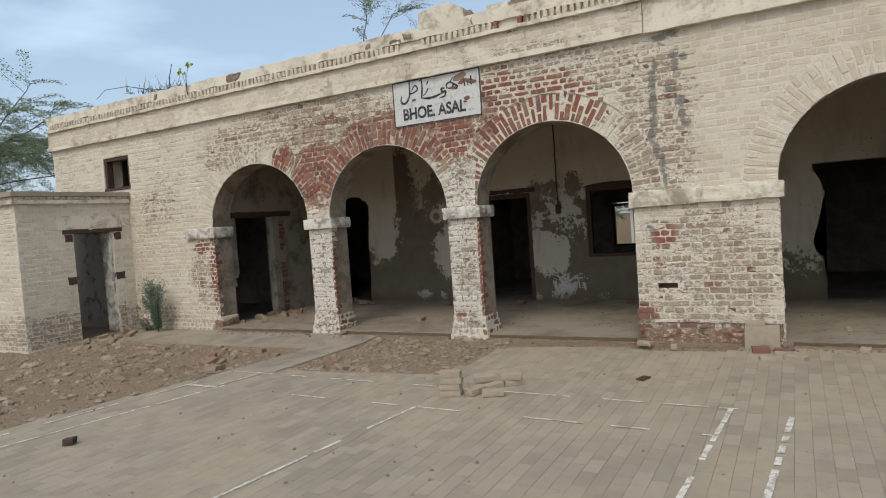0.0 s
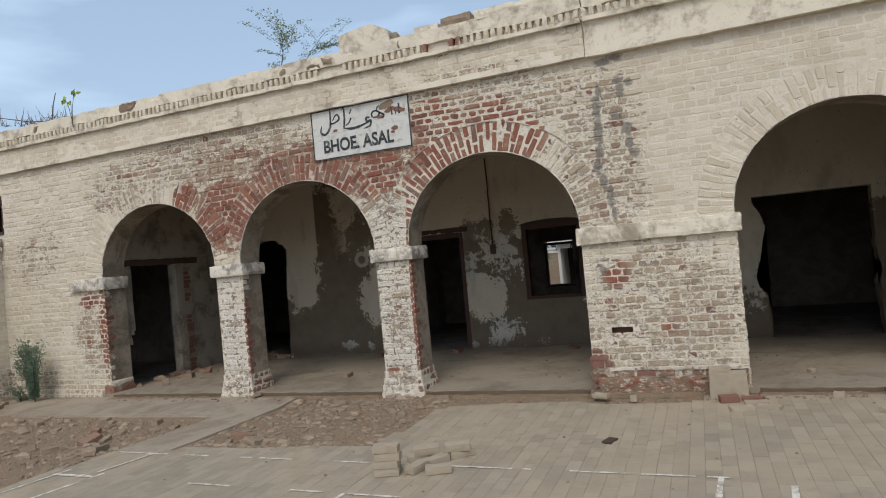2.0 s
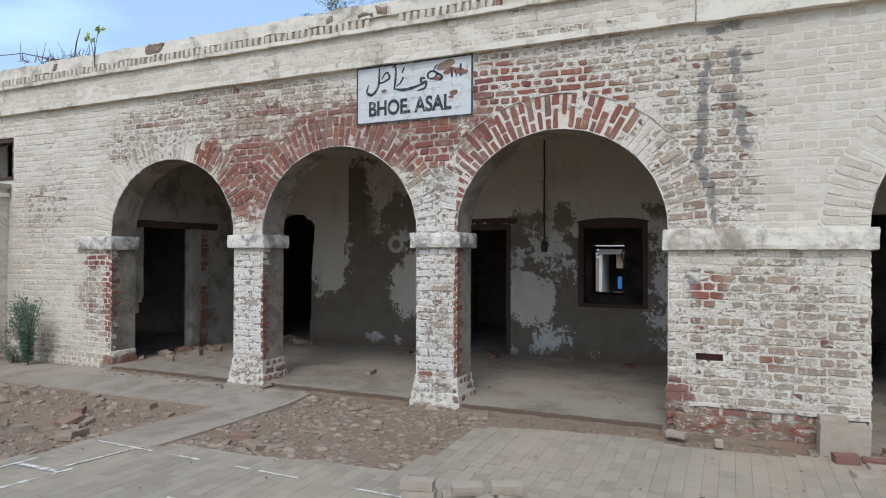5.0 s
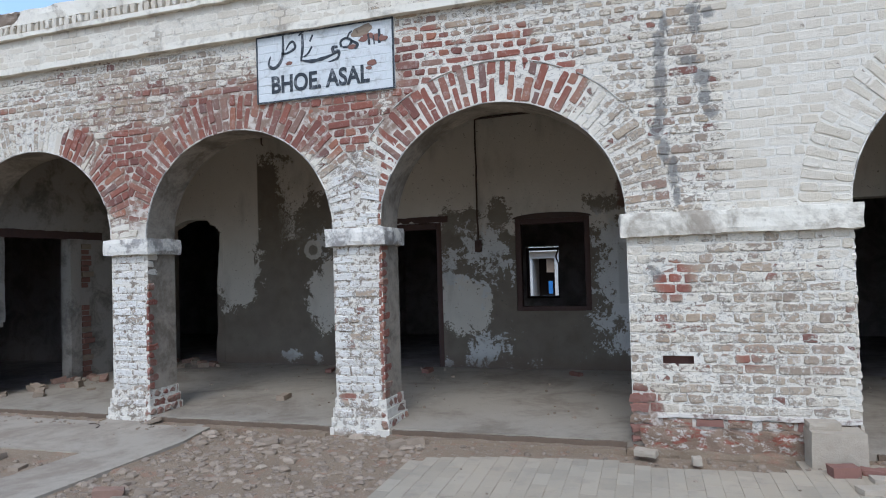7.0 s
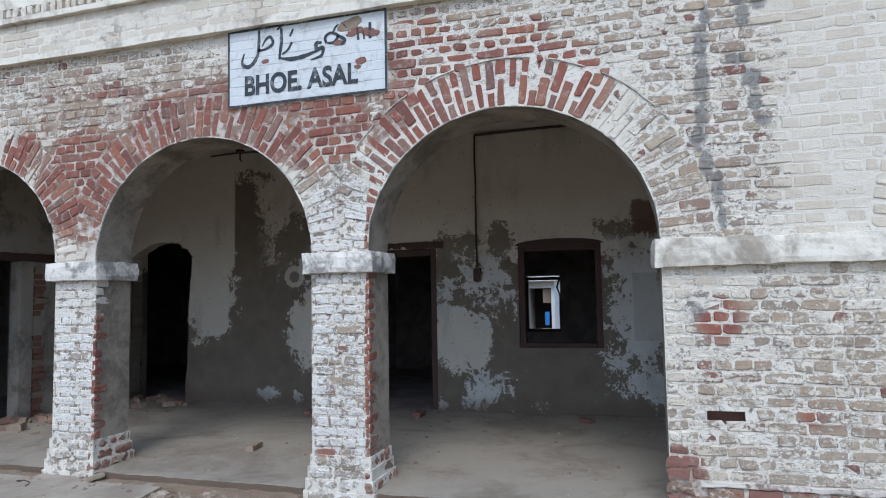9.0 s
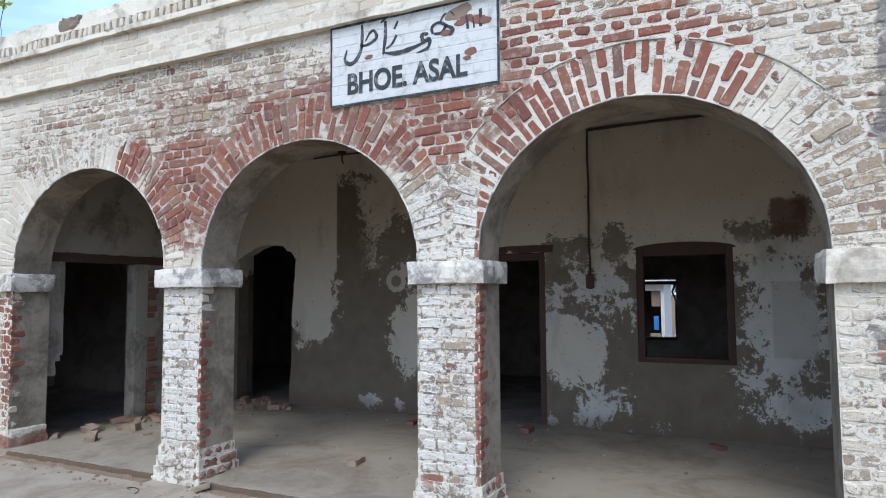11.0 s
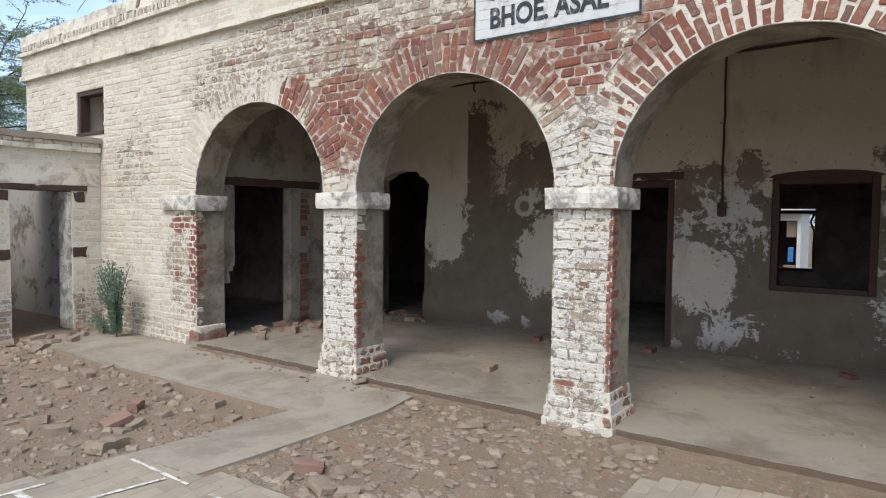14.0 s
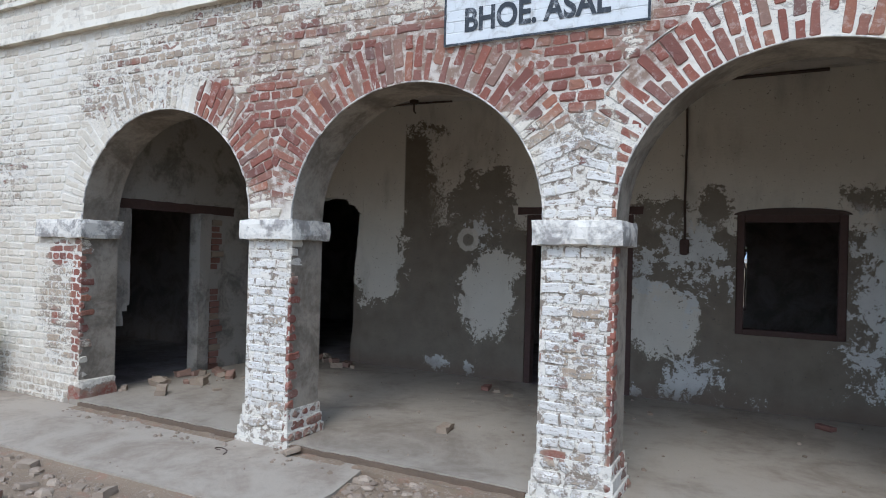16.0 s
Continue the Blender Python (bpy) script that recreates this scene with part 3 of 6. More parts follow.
def arcade_core(y0, y1):
    """The wall behind the bricks, built in upright strips so that the arches stay open."""
    bm = bmesh.new()
    cols = [(-6.2, -0.2, -0.2)]
    for a, b in ARCHES:
        c, r = (a + b) / 2, (b - a) / 2
        for s in range(33):
            t = math.pi * (1 - s / 32)
            zz = SPRING + (CROWN - SPRING) * math.sin(t)
            cols.append((c + r * math.cos(t), -0.2 if s == 0 else zz, -0.2 if s == 32 else zz))
    cols.append((X_RIGHT, -0.2, -0.2))
    top = TOP_Z - 0.15

    def face(pts, mi):
        bm.faces.new([bm.verts.new(p) for p in pts]).material_index = mi
    for (xa, _, za), (xb, zb, _) in zip(cols, cols[1:]):
        if abs(xa - ARCHES[2][1]) < 0.01 and xb > 4:  # a brick is missing in the broad pier
            hx0, hx1, hz0, hz1, hy = 2.90, 3.13, 0.68, 0.765, 0.105
            for p, q, lo, hi in ((xa, hx0, za, top), (hx1, xb, za, top), (hx0, hx1, za, hz0), (hx0, hx1, hz1, top)):
                face([(p, y0, lo), (q, y0, lo), (q, y0, hi), (p, y0, hi)], 0)
            face([(hx0, hy, hz0), (hx1, hy, hz0), (hx1, hy, hz1), (hx0, hy, hz1)], 2)
            for (p, u), (q, w) in zip(((hx0, hz0), (hx1, hz0), (hx1, hz1), (hx0, hz1)), ((hx1, hz0), (hx1, hz1), (hx0, hz1), (hx0, hz0))):
                face([(p, y0, u), (q, y0, w), (q, hy, w), (p, hy, u)], 2)
        else:
            face([(xa, y0, za), (xb, y0, zb), (xb, y0, top), (xa, y0, top)], 0)
        face([(xb, y1, zb), (xa, y1, za), (xa, y1, top), (xb, y1, top)], 1)
        if za > 0 or zb > 0:
            face([(xa, y0, za), (xa, y1, za), (xb, y1, zb), (xb, y0, zb)], 1)
    for a, b in ARCHES:
        for x in (a, b):
            face([(x, y0, -0.2), (x, y1, -0.2), (x, y1, SPRING), (x, y0, SPRING)], 1)
    bmesh.ops.remove_doubles(bm, verts=bm.verts, dist=0.0005)
    bmesh.ops.recalc_face_normals(bm, faces=bm.faces)
    return bm


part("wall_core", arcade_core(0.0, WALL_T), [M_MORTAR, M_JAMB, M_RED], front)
bm = bmesh.new()
WX0, WX1, WZ0, WZ1 = -7.80, -7.0, 2.80, 3.46
for x0, x1, z0, z1 in ((X_LEFT, WX0, -0.2, TOP_Z - 0.15), (WX1, -6.2, -0.2, TOP_Z - 0.15), (WX0, WX1, -0.2, WZ0), (WX0, WX1, WZ1, TOP_Z - 0.15)):
    add_box(bm, x0, x1, 0.0, WALL_T, z0, z1)
part("wall_core", bm, M_MORTAR, front)
side = rough_box(X_LEFT, X_LEFT + 0.4, WALL_T, 7.9, -0.2, TOP_Z - 0.15, 0.6, 0.004)
part("end_wall", side, M_MORTAR, front)


def facade(u, v, o):
    return (u, -o, v)


def in_hole(u, v):
    """Places on the front where no ordinary brick lies."""
    if WX0 - 0.02 < u < WX1 + 0.02 and WZ0 - 0.02 < v < WZ1 + 0.02:
        return True
    return 2.89 < u < 3.14 and 0.68 < v < 0.77


wall_bricks = Pieces(facade)
single_bricks = []
row = 0
z = 0.0
while z < BAND_Z - 0.03:
    zm = z + COURSE / 2
    if zm < SPRING:
        spans, x = [], X_LEFT
        for a, b in ARCHES:
            spans.append((x, a))
            x = b
        spans.append((x, X_RIGHT))
    else:
        spans, x = [], X_LEFT
        for i, (a, b) in enumerate(ARCHES):
            c, r, h = (a + b) / 2, (b - a) / 2 + RING, CROWN - SPRING + RING
            if zm < SPRING + h:
                w = r * math.sqrt(1 - ((zm - SPRING) / h) ** 2)
                if c - w > x:
                    spans.append((x, c - w))
                x = max(x, c + w)
        spans.append((x, X_RIGHT))
    for s0, s1 in spans:
        if s1 - s0 < 0.06:
            continue
        for a, b in course_run(s0, s1, row):
            if in_hole((a + b) / 2, zm) or (1.71 < zm < 1.91 and -5.5 < a < 4.3):
                continue
            if zm < 0.29 and 2.63 < a < 4.3:
                continue
            if zm < 0.34 and any(m - 0.3 < (a + b) / 2 < m + 0.3 for m in (-2.34, 0.265)):
                continue
            z0, z1 = z + 0.006, z + COURSE - 0.006
            if 0.72 < a < 2.95 and zm > 3.1:  # thick lime joints above the third arch
                g = random.uniform(0.004, 0.011)
                a, b, z0, z1 = a + g, b - g, z0 + g * 0.8, z1 - g * 0.6
            pier = zm < 1.72 and -2.7 < (a + b) / 2 < 0.6
            if pier:
                single_bricks.append(((a + b) / 2, zm, b - a, z1 - z0, 0.0))
            else:
                w0, w1 = 0.017 * noise.noise((a * 0.7, z * 1.3, 4)), 0.017 * noise.noise((b * 0.7, z * 1.3, 4))
                sound = (a > 3.35 and zm > 1.9) or a > 4.3
                wall_bricks.brick([(a, z0 + w0), (b, z0 + w1), (b, z1 + w1), (a, z1 + w0)], **(dict(out=0.002, uneven=0.0018, chamfer=0.003, worn=0.006) if sound else {}))
    z += COURSE
    row += 1

# arch rings: radial bricks, a long and a short one on every ray, cut where two rings meet
for i, (a, b) in enumerate(ARCHES):
    c, r, h = (a + b) / 2, (b - a) / 2, CROWN - SPRING
    count = int(math.pi * (r + 0.05) / 0.074)
    lo, hi = MIDS[i], MIDS[i + 1]
    for s in range(count):
        t = math.pi * (s + 0.5 + random.uniform(-0.1, 0.1)) / count
        n = Vector((math.cos(t) / r, math.sin(t) / h)).normalized()
        foot = Vector((c + r * math.cos(t), SPRING + h * math.sin(t)))
        reach = RING
        if n.x > 0.01:
            reach = min(reach, (hi - foot.x) / n.x)
        if n.x < -0.01:
            reach = min(reach, (lo - foot.x) / n.x)
        reach = min(reach, RING)
        split = (0.232 if s % 2 else 0.116) + random.uniform(-0.02, 0.02)
        tang = Vector((-n.y, n.x))
        for p, q in ((0.004, split - 0.006), (split + 0.006, RING)):
            q = min(q, reach)
            if q - p < 0.04:
                continue
            thin_by = (0.0095 if i == 2 else 0.0075) + random.uniform(-0.003, 0.006)
            w0 = math.pi * (r + p) / count / 2 - thin_by
            w1 = math.pi * (r + q) / count / 2 - thin_by
            mid = foot + n * (p + q) / 2
            if i in (1, 2):
                single_bricks.append((mid.x, mid.y, w0 + w1, q - p, t - math.pi / 2))
            else:
                A, B = foot + n * p, foot + n * q
                wall_bricks.brick([A + tang * -w0, A + tang * w0, B + tang * w1, B - tang * w1][::-1])
stuff = new("brick_courses", wall_bricks.mesh("brick_courses", M_BRICK))
stuff.parent = front
tagged(stuff, kind="stuff")


# lime lines left along the edges of the arch rings
for i, (a, b) in enumerate(ARCHES):
    c, r, h = (a + b) / 2, (b - a) / 2, CROWN - SPRING
    for name, grow, w, t0, t1 in ((("lime_edge", 0.004, 0.008, 0.0, 1.0),) if i != 2 else (("lime_edge", 0.004, 0.008, 0.0, 1.0), ("lime_line", RING + 0.008, 0.007, 0.2, 0.8))):
        bm = bmesh.new()
        last = None
        for s in range(61):
            t = math.pi * (1 - (t0 + (t1 - t0) * s / 60))
            g = grow + 0.004 * noise.noise((s * 0.35, i, grow * 9))
            ww = w * (0.75 + 0.6 * noise.noise((s * 0.6, i + 7, 1)))
            now = []
            for d, out in ((-ww, -0.0005), (-ww * 0.6, -0.013), (ww * 0.6, -0.013), (ww, -0.0005)):
                now.append(bm.verts.new((c + (r + g + d) * math.cos(t), out, SPRING + (h + g + d) * math.sin(t))))
            if last and noise.noise((s * 0.23, i, 5 if name == "lime_line" else 11)) > (-0.12 if name == "lime_line" else -0.3):
                for q in range(3):
                    bm.faces.new((last[q], now[q], now[q + 1], last[q + 1]))
            last = now
        part(name, bm, M_CAP, front)


# ---------- mouldings of the front ----------
def noisy_strip(x0, x1, y0, y1, z0, z1, cell=0.09, amp=0.006, rb=0.008):
    return rough_box(x0, x1, y0, y1, z0, z1, cell, amp, 5.0, rb)


part("frieze", noisy_strip(X_LEFT - 0.05, 2.9, -0.045, 0.05, BAND_Z, 4.19, 0.12), M_CAPW, front)
part("frieze", noisy_strip(2.905, X_RIGHT, -0.055, 0.05, BAND_Z - 0.01, 4.19, 0.12), M_CAPW, front)
part("frieze_ledge", noisy_strip(X_LEFT - 0.07, 2.9, -0.075, 0.04, BAND_Z, BAND_Z + 0.07, 0.09, 0.008), M_CAPW, front)
part("cornice", noisy_strip(X_LEFT - 0.1, 2.9, -0.10, 0.05, 4.185, 4.235, 0.07, 0.012, 0.012), M_CAPW, front)
part("parapet", noisy_strip(X_LEFT - 0.06, 2.9, -0.06, 0.34, 4.345, TOP_Z, 0.09, 0.022, 0.016), M_CAPW, front)
part("cornice_backing", box(X_LEFT, 2.9, -0.02, 0.3, 4.235, 4.35), M_MORTAR, front)
part("frieze_ledge", noisy_strip(2.905, X_RIGHT, -0.085, 0.04, BAND_Z - 0.01, BAND_Z + 0.07, 0.09, 0.008), M_CAPW, front)
part("cornice", noisy_strip(2.905, X_RIGHT, -0.11, 0.05, 4.185, 4.235, 0.07, 0.012, 0.012), M_CAPW, front)
part("parapet", noisy_strip(2.905, X_RIGHT, -0.07, 0.34, 4.345, TOP_Z, 0.09, 0.022, 0.016), M_CAPW, front)
part("cornice_backing", box(2.9, X_RIGHT, -0.02, 0.3, 4.235, 4.35), M_MORTAR, front)
frieze_bricks = Pieces(lambda u, v, o: (u, -0.046 - o, v))
z, row = BAND_Z + 0.075, 0
while z < 4.17:
    for a, b in course_run(X_LEFT, 2.9, row):
        frieze_bricks.brick([(a, z + 0.006), (b, z + 0.006), (b, z + 0.070), (a, z + 0.070)], out=0.0015, uneven=0.002, chamfer=0.003)
    z += 0.0775
    row += 1
o = new("frieze_courses", frieze_bricks.mesh("frieze_courses", M_BRICK))
o.parent = front
tagged(o, kind="stuff")
teeth = Pieces(facade)
x = X_LEFT
while x < X_RIGHT - 0.1:
    if noise.noise((x * 1.3, 0, 0)) > -0.42:
        teeth.brick([(x, 4.237), (x + 0.052, 4.237), (x + 0.052, 4.338), (x, 4.338)], out=0.088, chamfer=0.006, jit=0.006, uneven=0.012)
    x += 0.088
dentils = new("dentil_course", teeth.mesh("dentil_course", M_BRICK))
dentils.parent = front
tagged(dentils, kind="stuff")
for k, (x0, x1, z0, z1) in enumerate(((-0.72, -0.5, 4.36, 4.42), (-0.48, -0.32, 4.38, 4.47), (-4.1, -3.75, 4.36, 4.50), (-1.15, -1.05, 4.36, 4.45), (-6.0, -5.9, 4.36, 4.47), (0.62, 0.66, 4.36, 4.5))):
    part("bare_brick_patch", rough_box(x0, x1, -0.070, -0.03, z0, z1, 0.028, 0.026, 14, 0.02), M_RUBBLE if k % 2 else M_GRIT, front)
merlon = group_of("parapet_block", (0.2, 0.15, TOP_Z))
tagged(merlon, "broken lime-washed masonry block on the parapet", "masonry")
part("block", outline_solid([(-0.40, -0.03), (-0.40, 0.19), (-0.28, 0.215), (0.02, 0.25), (0.10, 0.245), (0.31, 0.13), (0.33, -0.03)], -0.21, 0.2, 0), M_CAPW, merlon)
part("sloping_end", rough_box(0.335, 0.42, -0.18, 0.15, -0.02, 0.09, 0.04, 0.02), M_RUBBLE, merlon)
for x0, x1, hh, m in ((0.85, 1.2, 0.07, M_CAPW), (1.22, 1.62, 0.11, M_RUBBLE), (1.64, 2.8, 0.10, M_CAPW)):
    part("coping", rough_box(x0, x1, -0.06, 0.3, TOP_Z - 0.01, TOP_Z + hh, 0.07, 0.014), m, front)

for name, x0, x1, y1 in (("impost", -5.49, -4.73, 0.42), ("impost", -2.63, -2.05, 0.44), ("impost", -0.035, 0.57, 0.44), ("impost", 2.6, 4.32, 0.42), ("impost", 6.34, X_RIGHT, 0.42)):
    z0 = 1.735 if x0 > -4 and x0 < 2 else 1.715
    part(name, rough_box(x0, x1, -0.065, y1, z0, 1.9, 0.04, 0.012, 9, 0.016), M_CAP if x0 < 2 else M_CAPW, front)


def pier_base(x0, x1):
    """Foot of a pier: four courses that step out downwards, worn and limed."""
    core, skin = bmesh.new(), []
    for k in range(4):
        o_ = 0.052 - 0.013 * k
        z0, z1 = -0.02 + 0.0885 * k, -0.02 + 0.0885 * (k + 1)
        add_box(core, x0 - o_, x1 + o_, -o_, WALL_T + o_, z0, z1)
        for place, u0, u1 in ((lambda u, v, o, d=o_: (u, -d - o, v), x0 - o_, x1 + o_), (lambda u, v, o, d=o_: (x1 + d + o, u, v), -o_, WALL_T + o_), (lambda u, v, o, d=o_: (x0 - d - o, -u, v), -WALL_T - o_, o_)):
            p = Pieces(place)
            for a, b in course_run(u0, u1, k, 0.21):
                p.brick([(a, z0 + 0.007), (b, z0 + 0.007), (b, z1 - 0.007), (a, z1 - 0.007)], out=0.006, chamfer=0.012, jit=0.009, worn=0.022, uneven=0.011)
            skin.append(p)
    base = part("pier_base", core, M_MORTAR, front)
    whole = Pieces(None)
    for p in skin:
        n = len(whole.v)
        whole.v += p.v
        whole.f += [tuple(n + i for i in f) for f in p.f]
    ob = new("base_courses", whole.mesh("base_courses", M_BRICK))
    ob.parent = base
    tagged(ob, kind="stuff")


pier_base(ARCHES[0][1], ARCHES[1][0])
pier_base(ARCHES[1][1], ARCHES[2][0])
# bricks that show round the edge of each pier where the render has broken off
edge_skin = []
for a_ in (ARCHES[0][0], ARCHES[1][0], ARCHES[2][0], ARCHES[3][0]):
    p = Pieces(lambda u, v, o, a_=a_: (a_ + o, u, v))
    z, k = (0.34 if -3 < a_ < 1 else 0.05), 0
    while z < 1.70:
        d = (0.115 if k % 2 else 0.055) + random.uniform(-0.03, 0.045)
        p.brick([(-0.006, z + 0.006), (d, z + 0.006), (d * random.uniform(0.8, 1.1), z + COURSE - 0.006), (-0.006, z + COURSE - 0.006)], out=0.006, jit=0.006, worn=0.018, uneven=0.006)
        z += COURSE
        k += 1
    edge_skin.append(p)
whole = Pieces(None)
for p in edge_skin:
    n = len(whole.v)
    whole.v += p.v
    whole.f += [tuple(n + i for i in f) for f in p.f]
o = new("edge_courses", whole.mesh("edge_courses", M_BRICK))
o.parent = front
tagged(o, kind="stuff")
part("pier_foot", rough_box(-4.95, -4.77, -0.02, 0.42, -0.02, 0.27, 0.04, 0.016, 9, 0.025), M_BRICK, front)


def plinth_material():
    """Eroded foot of the wall: brown mud, red brick and smears of lime."""
    k = Nodes("eroded_plinth", 0.96)
    col = k.mix(k.noise(9, 6, 0.7), (0.20, 0.13, 0.085), (0.30, 0.215, 0.15))
    col = k.mix(k.step(k.noise(7, 5, 0.65, (1, 1, 2.4)), 0.54, 0.6), col, (0.26, 0.095, 0.062))
    col = k.mix(k.mul(k.step(k.noise(14, 7, 0.8, (1, 1, 1.7)), 0.53, 0.585), 0.9), col, (0.56, 0.50, 0.42))
    return k.done(col, k.add(k.noise(26, 7, 0.75), k.noise(80, 4)), 0.7, 0.02)


M_PLINTH = plinth_material()
part("eroded_plinth", rough_box(2.70, 4.255, -0.05, 0.0, -0.06, 0.215, 0.035, 0.026, 9, 0.03), M_PLINTH, front)
part("earth_skirt", rough_box(2.58, 4.28, -0.13, -0.02, -0.06, 0.045, 0.04, 0.03, 7, 0.03), M_EARTH, front)
for k, x in enumerate((2.88, 3.12, 3.35, 3.59, 3.83, 4.06)):
    part("plinth_brick", rough_box(x, x + 0.225 - 0.02 * (k % 3), -0.018, 0.0, 0.212 + 0.006 * (k % 2), 0.283, 0.04, 0.008, 13, 0.012), M_RED if k in (1, 4) else M_PLINTH, front)
part("lime_lip", rough_box(2.84, 4.25, -0.03, 0.0, 0.286, 0.314, 0.03, 0.014, 9, 0.010), M_BASE, front)
for k in range(6):
    z0 = -0.01 + 0.08 * k
    part("quoin_brick", rough_box(2.628 + 0.012 * noise.noise((k, 3, 1)), 2.80 + 0.07 * noise.noise((k * 1.7, 0, 8)), -0.045 + 0.007 * k, 0.0, z0, z0 + 0.07, 0.035, 0.013, 12, 0.02), M_RED if k % 3 else M_PLINTH, front)

# ---------- porch, rooms and roof ----------
for a, b in ARCHES:
    # dark strip: dirt and the shade under the floor's nosing, put into its colour
    part("floor_edge", rough_box(a + 0.07, b - 0.05, -0.05, -0.015, -0.03, FLOOR - 0.010, 0.05, 0.010, 9, 0.006), M_EDGE_SHADE, front)
    part("earth_line", rough_box(a + 0.05, b - 0.05, -0.14, -0.04, -0.03, 0.038, 0.04, 0.012, 8, 0.012), M_EARTH, front)
porch_floor = part("porch_floor", noisy_strip(-5.0, 8.2, -0.02, BACK_Y, -0.15, FLOOR, 0.25, 0.006, 0.004), M_PORCH)
tagged(porch_floor, "dusty grey cement floor of the open porch", "floor", kind="structure")
back = group_of("wall_back")
tagged(back, "porch back wall with damp-stained peeling plaster", "wall", kind="structure")
DOORS = [(-4.86, -3.68, -0.1, 2.46), (-1.27, 0.01, -0.1, 2.15), (1.08, 2.09, 0.875, 2.15), (4.60, 6.25, -0.1, 2.2)]


def pierced(x0, x1, y0, y1, z0, z1, holes, material, parent, name="wall_face"):
    """A wall along x with square openings that go through it."""
    bm = bmesh.new()
    x = x0
    for a, b, lo, hi in holes:
        add_box(bm, x, a, y0, y1, z0, z1)
        if lo > z0:
            add_box(bm, a, b, y0, y1, z0, lo)
        add_box(bm, a, b, y0, y1, hi, z1)
        x = b
    add_box(bm, x, x1, y0, y1, z0, z1)
    return part(name, bm, material, parent)


pierced(-5.3, 8.2, BACK_Y, BACK_Y + 0.38, -0.1, 3.62, DOORS, M_BACK, back)
# ragged reveals of the openings where frames were torn out
for a, b, lo, hi in DOORS:
    if lo < 0 and -4 < a < 4:
        part("lintel", rough_box(a - 0.12, b + 0.12, BACK_Y - 0.012, BACK_Y + 0.2, hi, hi + 0.09, 0.06, 0.012, 9, 0.02), M_WOOD if a > -4 else M_INNER, back)


def torn_edge(solid_x, edge, y0, y1, seed, amp=0.022, step_=0.035):
    """Plaster left beside an opening: from solid_x to a torn line given by a few (x, z) turns."""
    pts = []
    for (xa, za), (xb, zb) in zip(edge, edge[1:]):
        n = max(1, int(math.hypot(xb - xa, zb - za) / step_))
        for i in range(n):
            t = i / n
            q = Vector((xa + (xb - xa) * t, za + (zb - za) * t, seed))
            pts.append((q.x + amp * (noise.noise(q * 9) + 0.6 * noise.noise(q * 27)), q.y + amp * 0.7 * noise.noise(q * 11 + Vector((5, 5, 0)))))
    pts.append(edge[-1])
    return outline_solid([(solid_x, edge[0][1])] + pts + [(solid_x, edge[-1][1])], y0, y1, 0)


part("torn_plaster", torn_edge(-3.67, [(-3.84, FLOOR), (-3.80, 0.7), (-3.79, 1.4), (-3.74, 1.95), (-3.73, 2.16)], BACK_Y - 0.003, BACK_Y + 0.2, 1), M_BACK, back)
part("torn_plaster", torn_edge(-4.87, [(-4.82, FLOOR), (-4.79, 1.2), (-4.80, 2.16)], BACK_Y - 0.003, BACK_Y + 0.2, 2), M_BACK, back)
head = [(-4.87, 2.16), (-4.72, 2.25), (-4.6, 2.30), (-4.5, 2.36), (-4.3, 2.40), (-4.1, 2.39), (-3.96, 2.38), (-3.92, 2.31), (-3.8, 2.27), (-3.73, 2.17), (-3.67, 2.16)]
bm = bmesh.new()
for (xa, za), (xb, zb) in zip(head, head[1:]):
    n = max(1, int((xb - xa) / 0.03))
    for i in range(n):
        x0, x1 = xa + (xb - xa) * i / n, xa + (xb - xa) * (i + 1) / n
        add_box(bm, x0, x1, BACK_Y - 0.003, BACK_Y + 0.2, za + (zb - za) * (i + 0.5) / n + 0.016 * noise.noise((x0 * 17, 3, 0)), 2.47)
part("torn_head", bm, M_BACK, back)
part("torn_plaster", torn_edge(4.59, [(4.79, -0.05), (4.80, 0.5), (4.77, 0.74), (4.66, 0.84), (4.63, 1.0), (4.71, 1.3), (4.79, 1.5), (4.81, 1.75), (4.76, 1.96), (4.66, 2.08), (4.67, 2.2)], BACK_Y - 0.003, BACK_Y + 0.2, 3), M_BACK, back)
part("torn_plaster", torn_edge(6.26, [(6.21, -0.05), (6.17, 0.8), (6.24, 1.0), (6.18, 1.3), (6.2, 2.2)], BACK_Y - 0.003, BACK_Y + 0.2, 4), M_BACK, back)

end = group_of("wall_porch_end")
tagged(end, "end wall of the porch with a broken doorway", "wall", kind="structure")
bm = bmesh.new()
DA0, DA1, DAT = 0.64, 1.62, 2.12
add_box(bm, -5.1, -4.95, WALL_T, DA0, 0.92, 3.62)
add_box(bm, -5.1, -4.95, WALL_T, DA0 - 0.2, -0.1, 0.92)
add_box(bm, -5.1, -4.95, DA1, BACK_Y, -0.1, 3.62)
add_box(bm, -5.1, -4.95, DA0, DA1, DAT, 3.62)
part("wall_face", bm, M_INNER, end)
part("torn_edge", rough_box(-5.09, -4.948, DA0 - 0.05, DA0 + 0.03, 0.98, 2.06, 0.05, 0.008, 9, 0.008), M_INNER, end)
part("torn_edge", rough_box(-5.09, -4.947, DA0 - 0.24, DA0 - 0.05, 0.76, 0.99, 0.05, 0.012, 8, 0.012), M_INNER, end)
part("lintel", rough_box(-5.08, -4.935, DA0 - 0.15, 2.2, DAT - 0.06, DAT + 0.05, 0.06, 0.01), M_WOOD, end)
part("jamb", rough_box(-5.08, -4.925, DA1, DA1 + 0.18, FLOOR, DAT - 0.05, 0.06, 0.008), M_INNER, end)
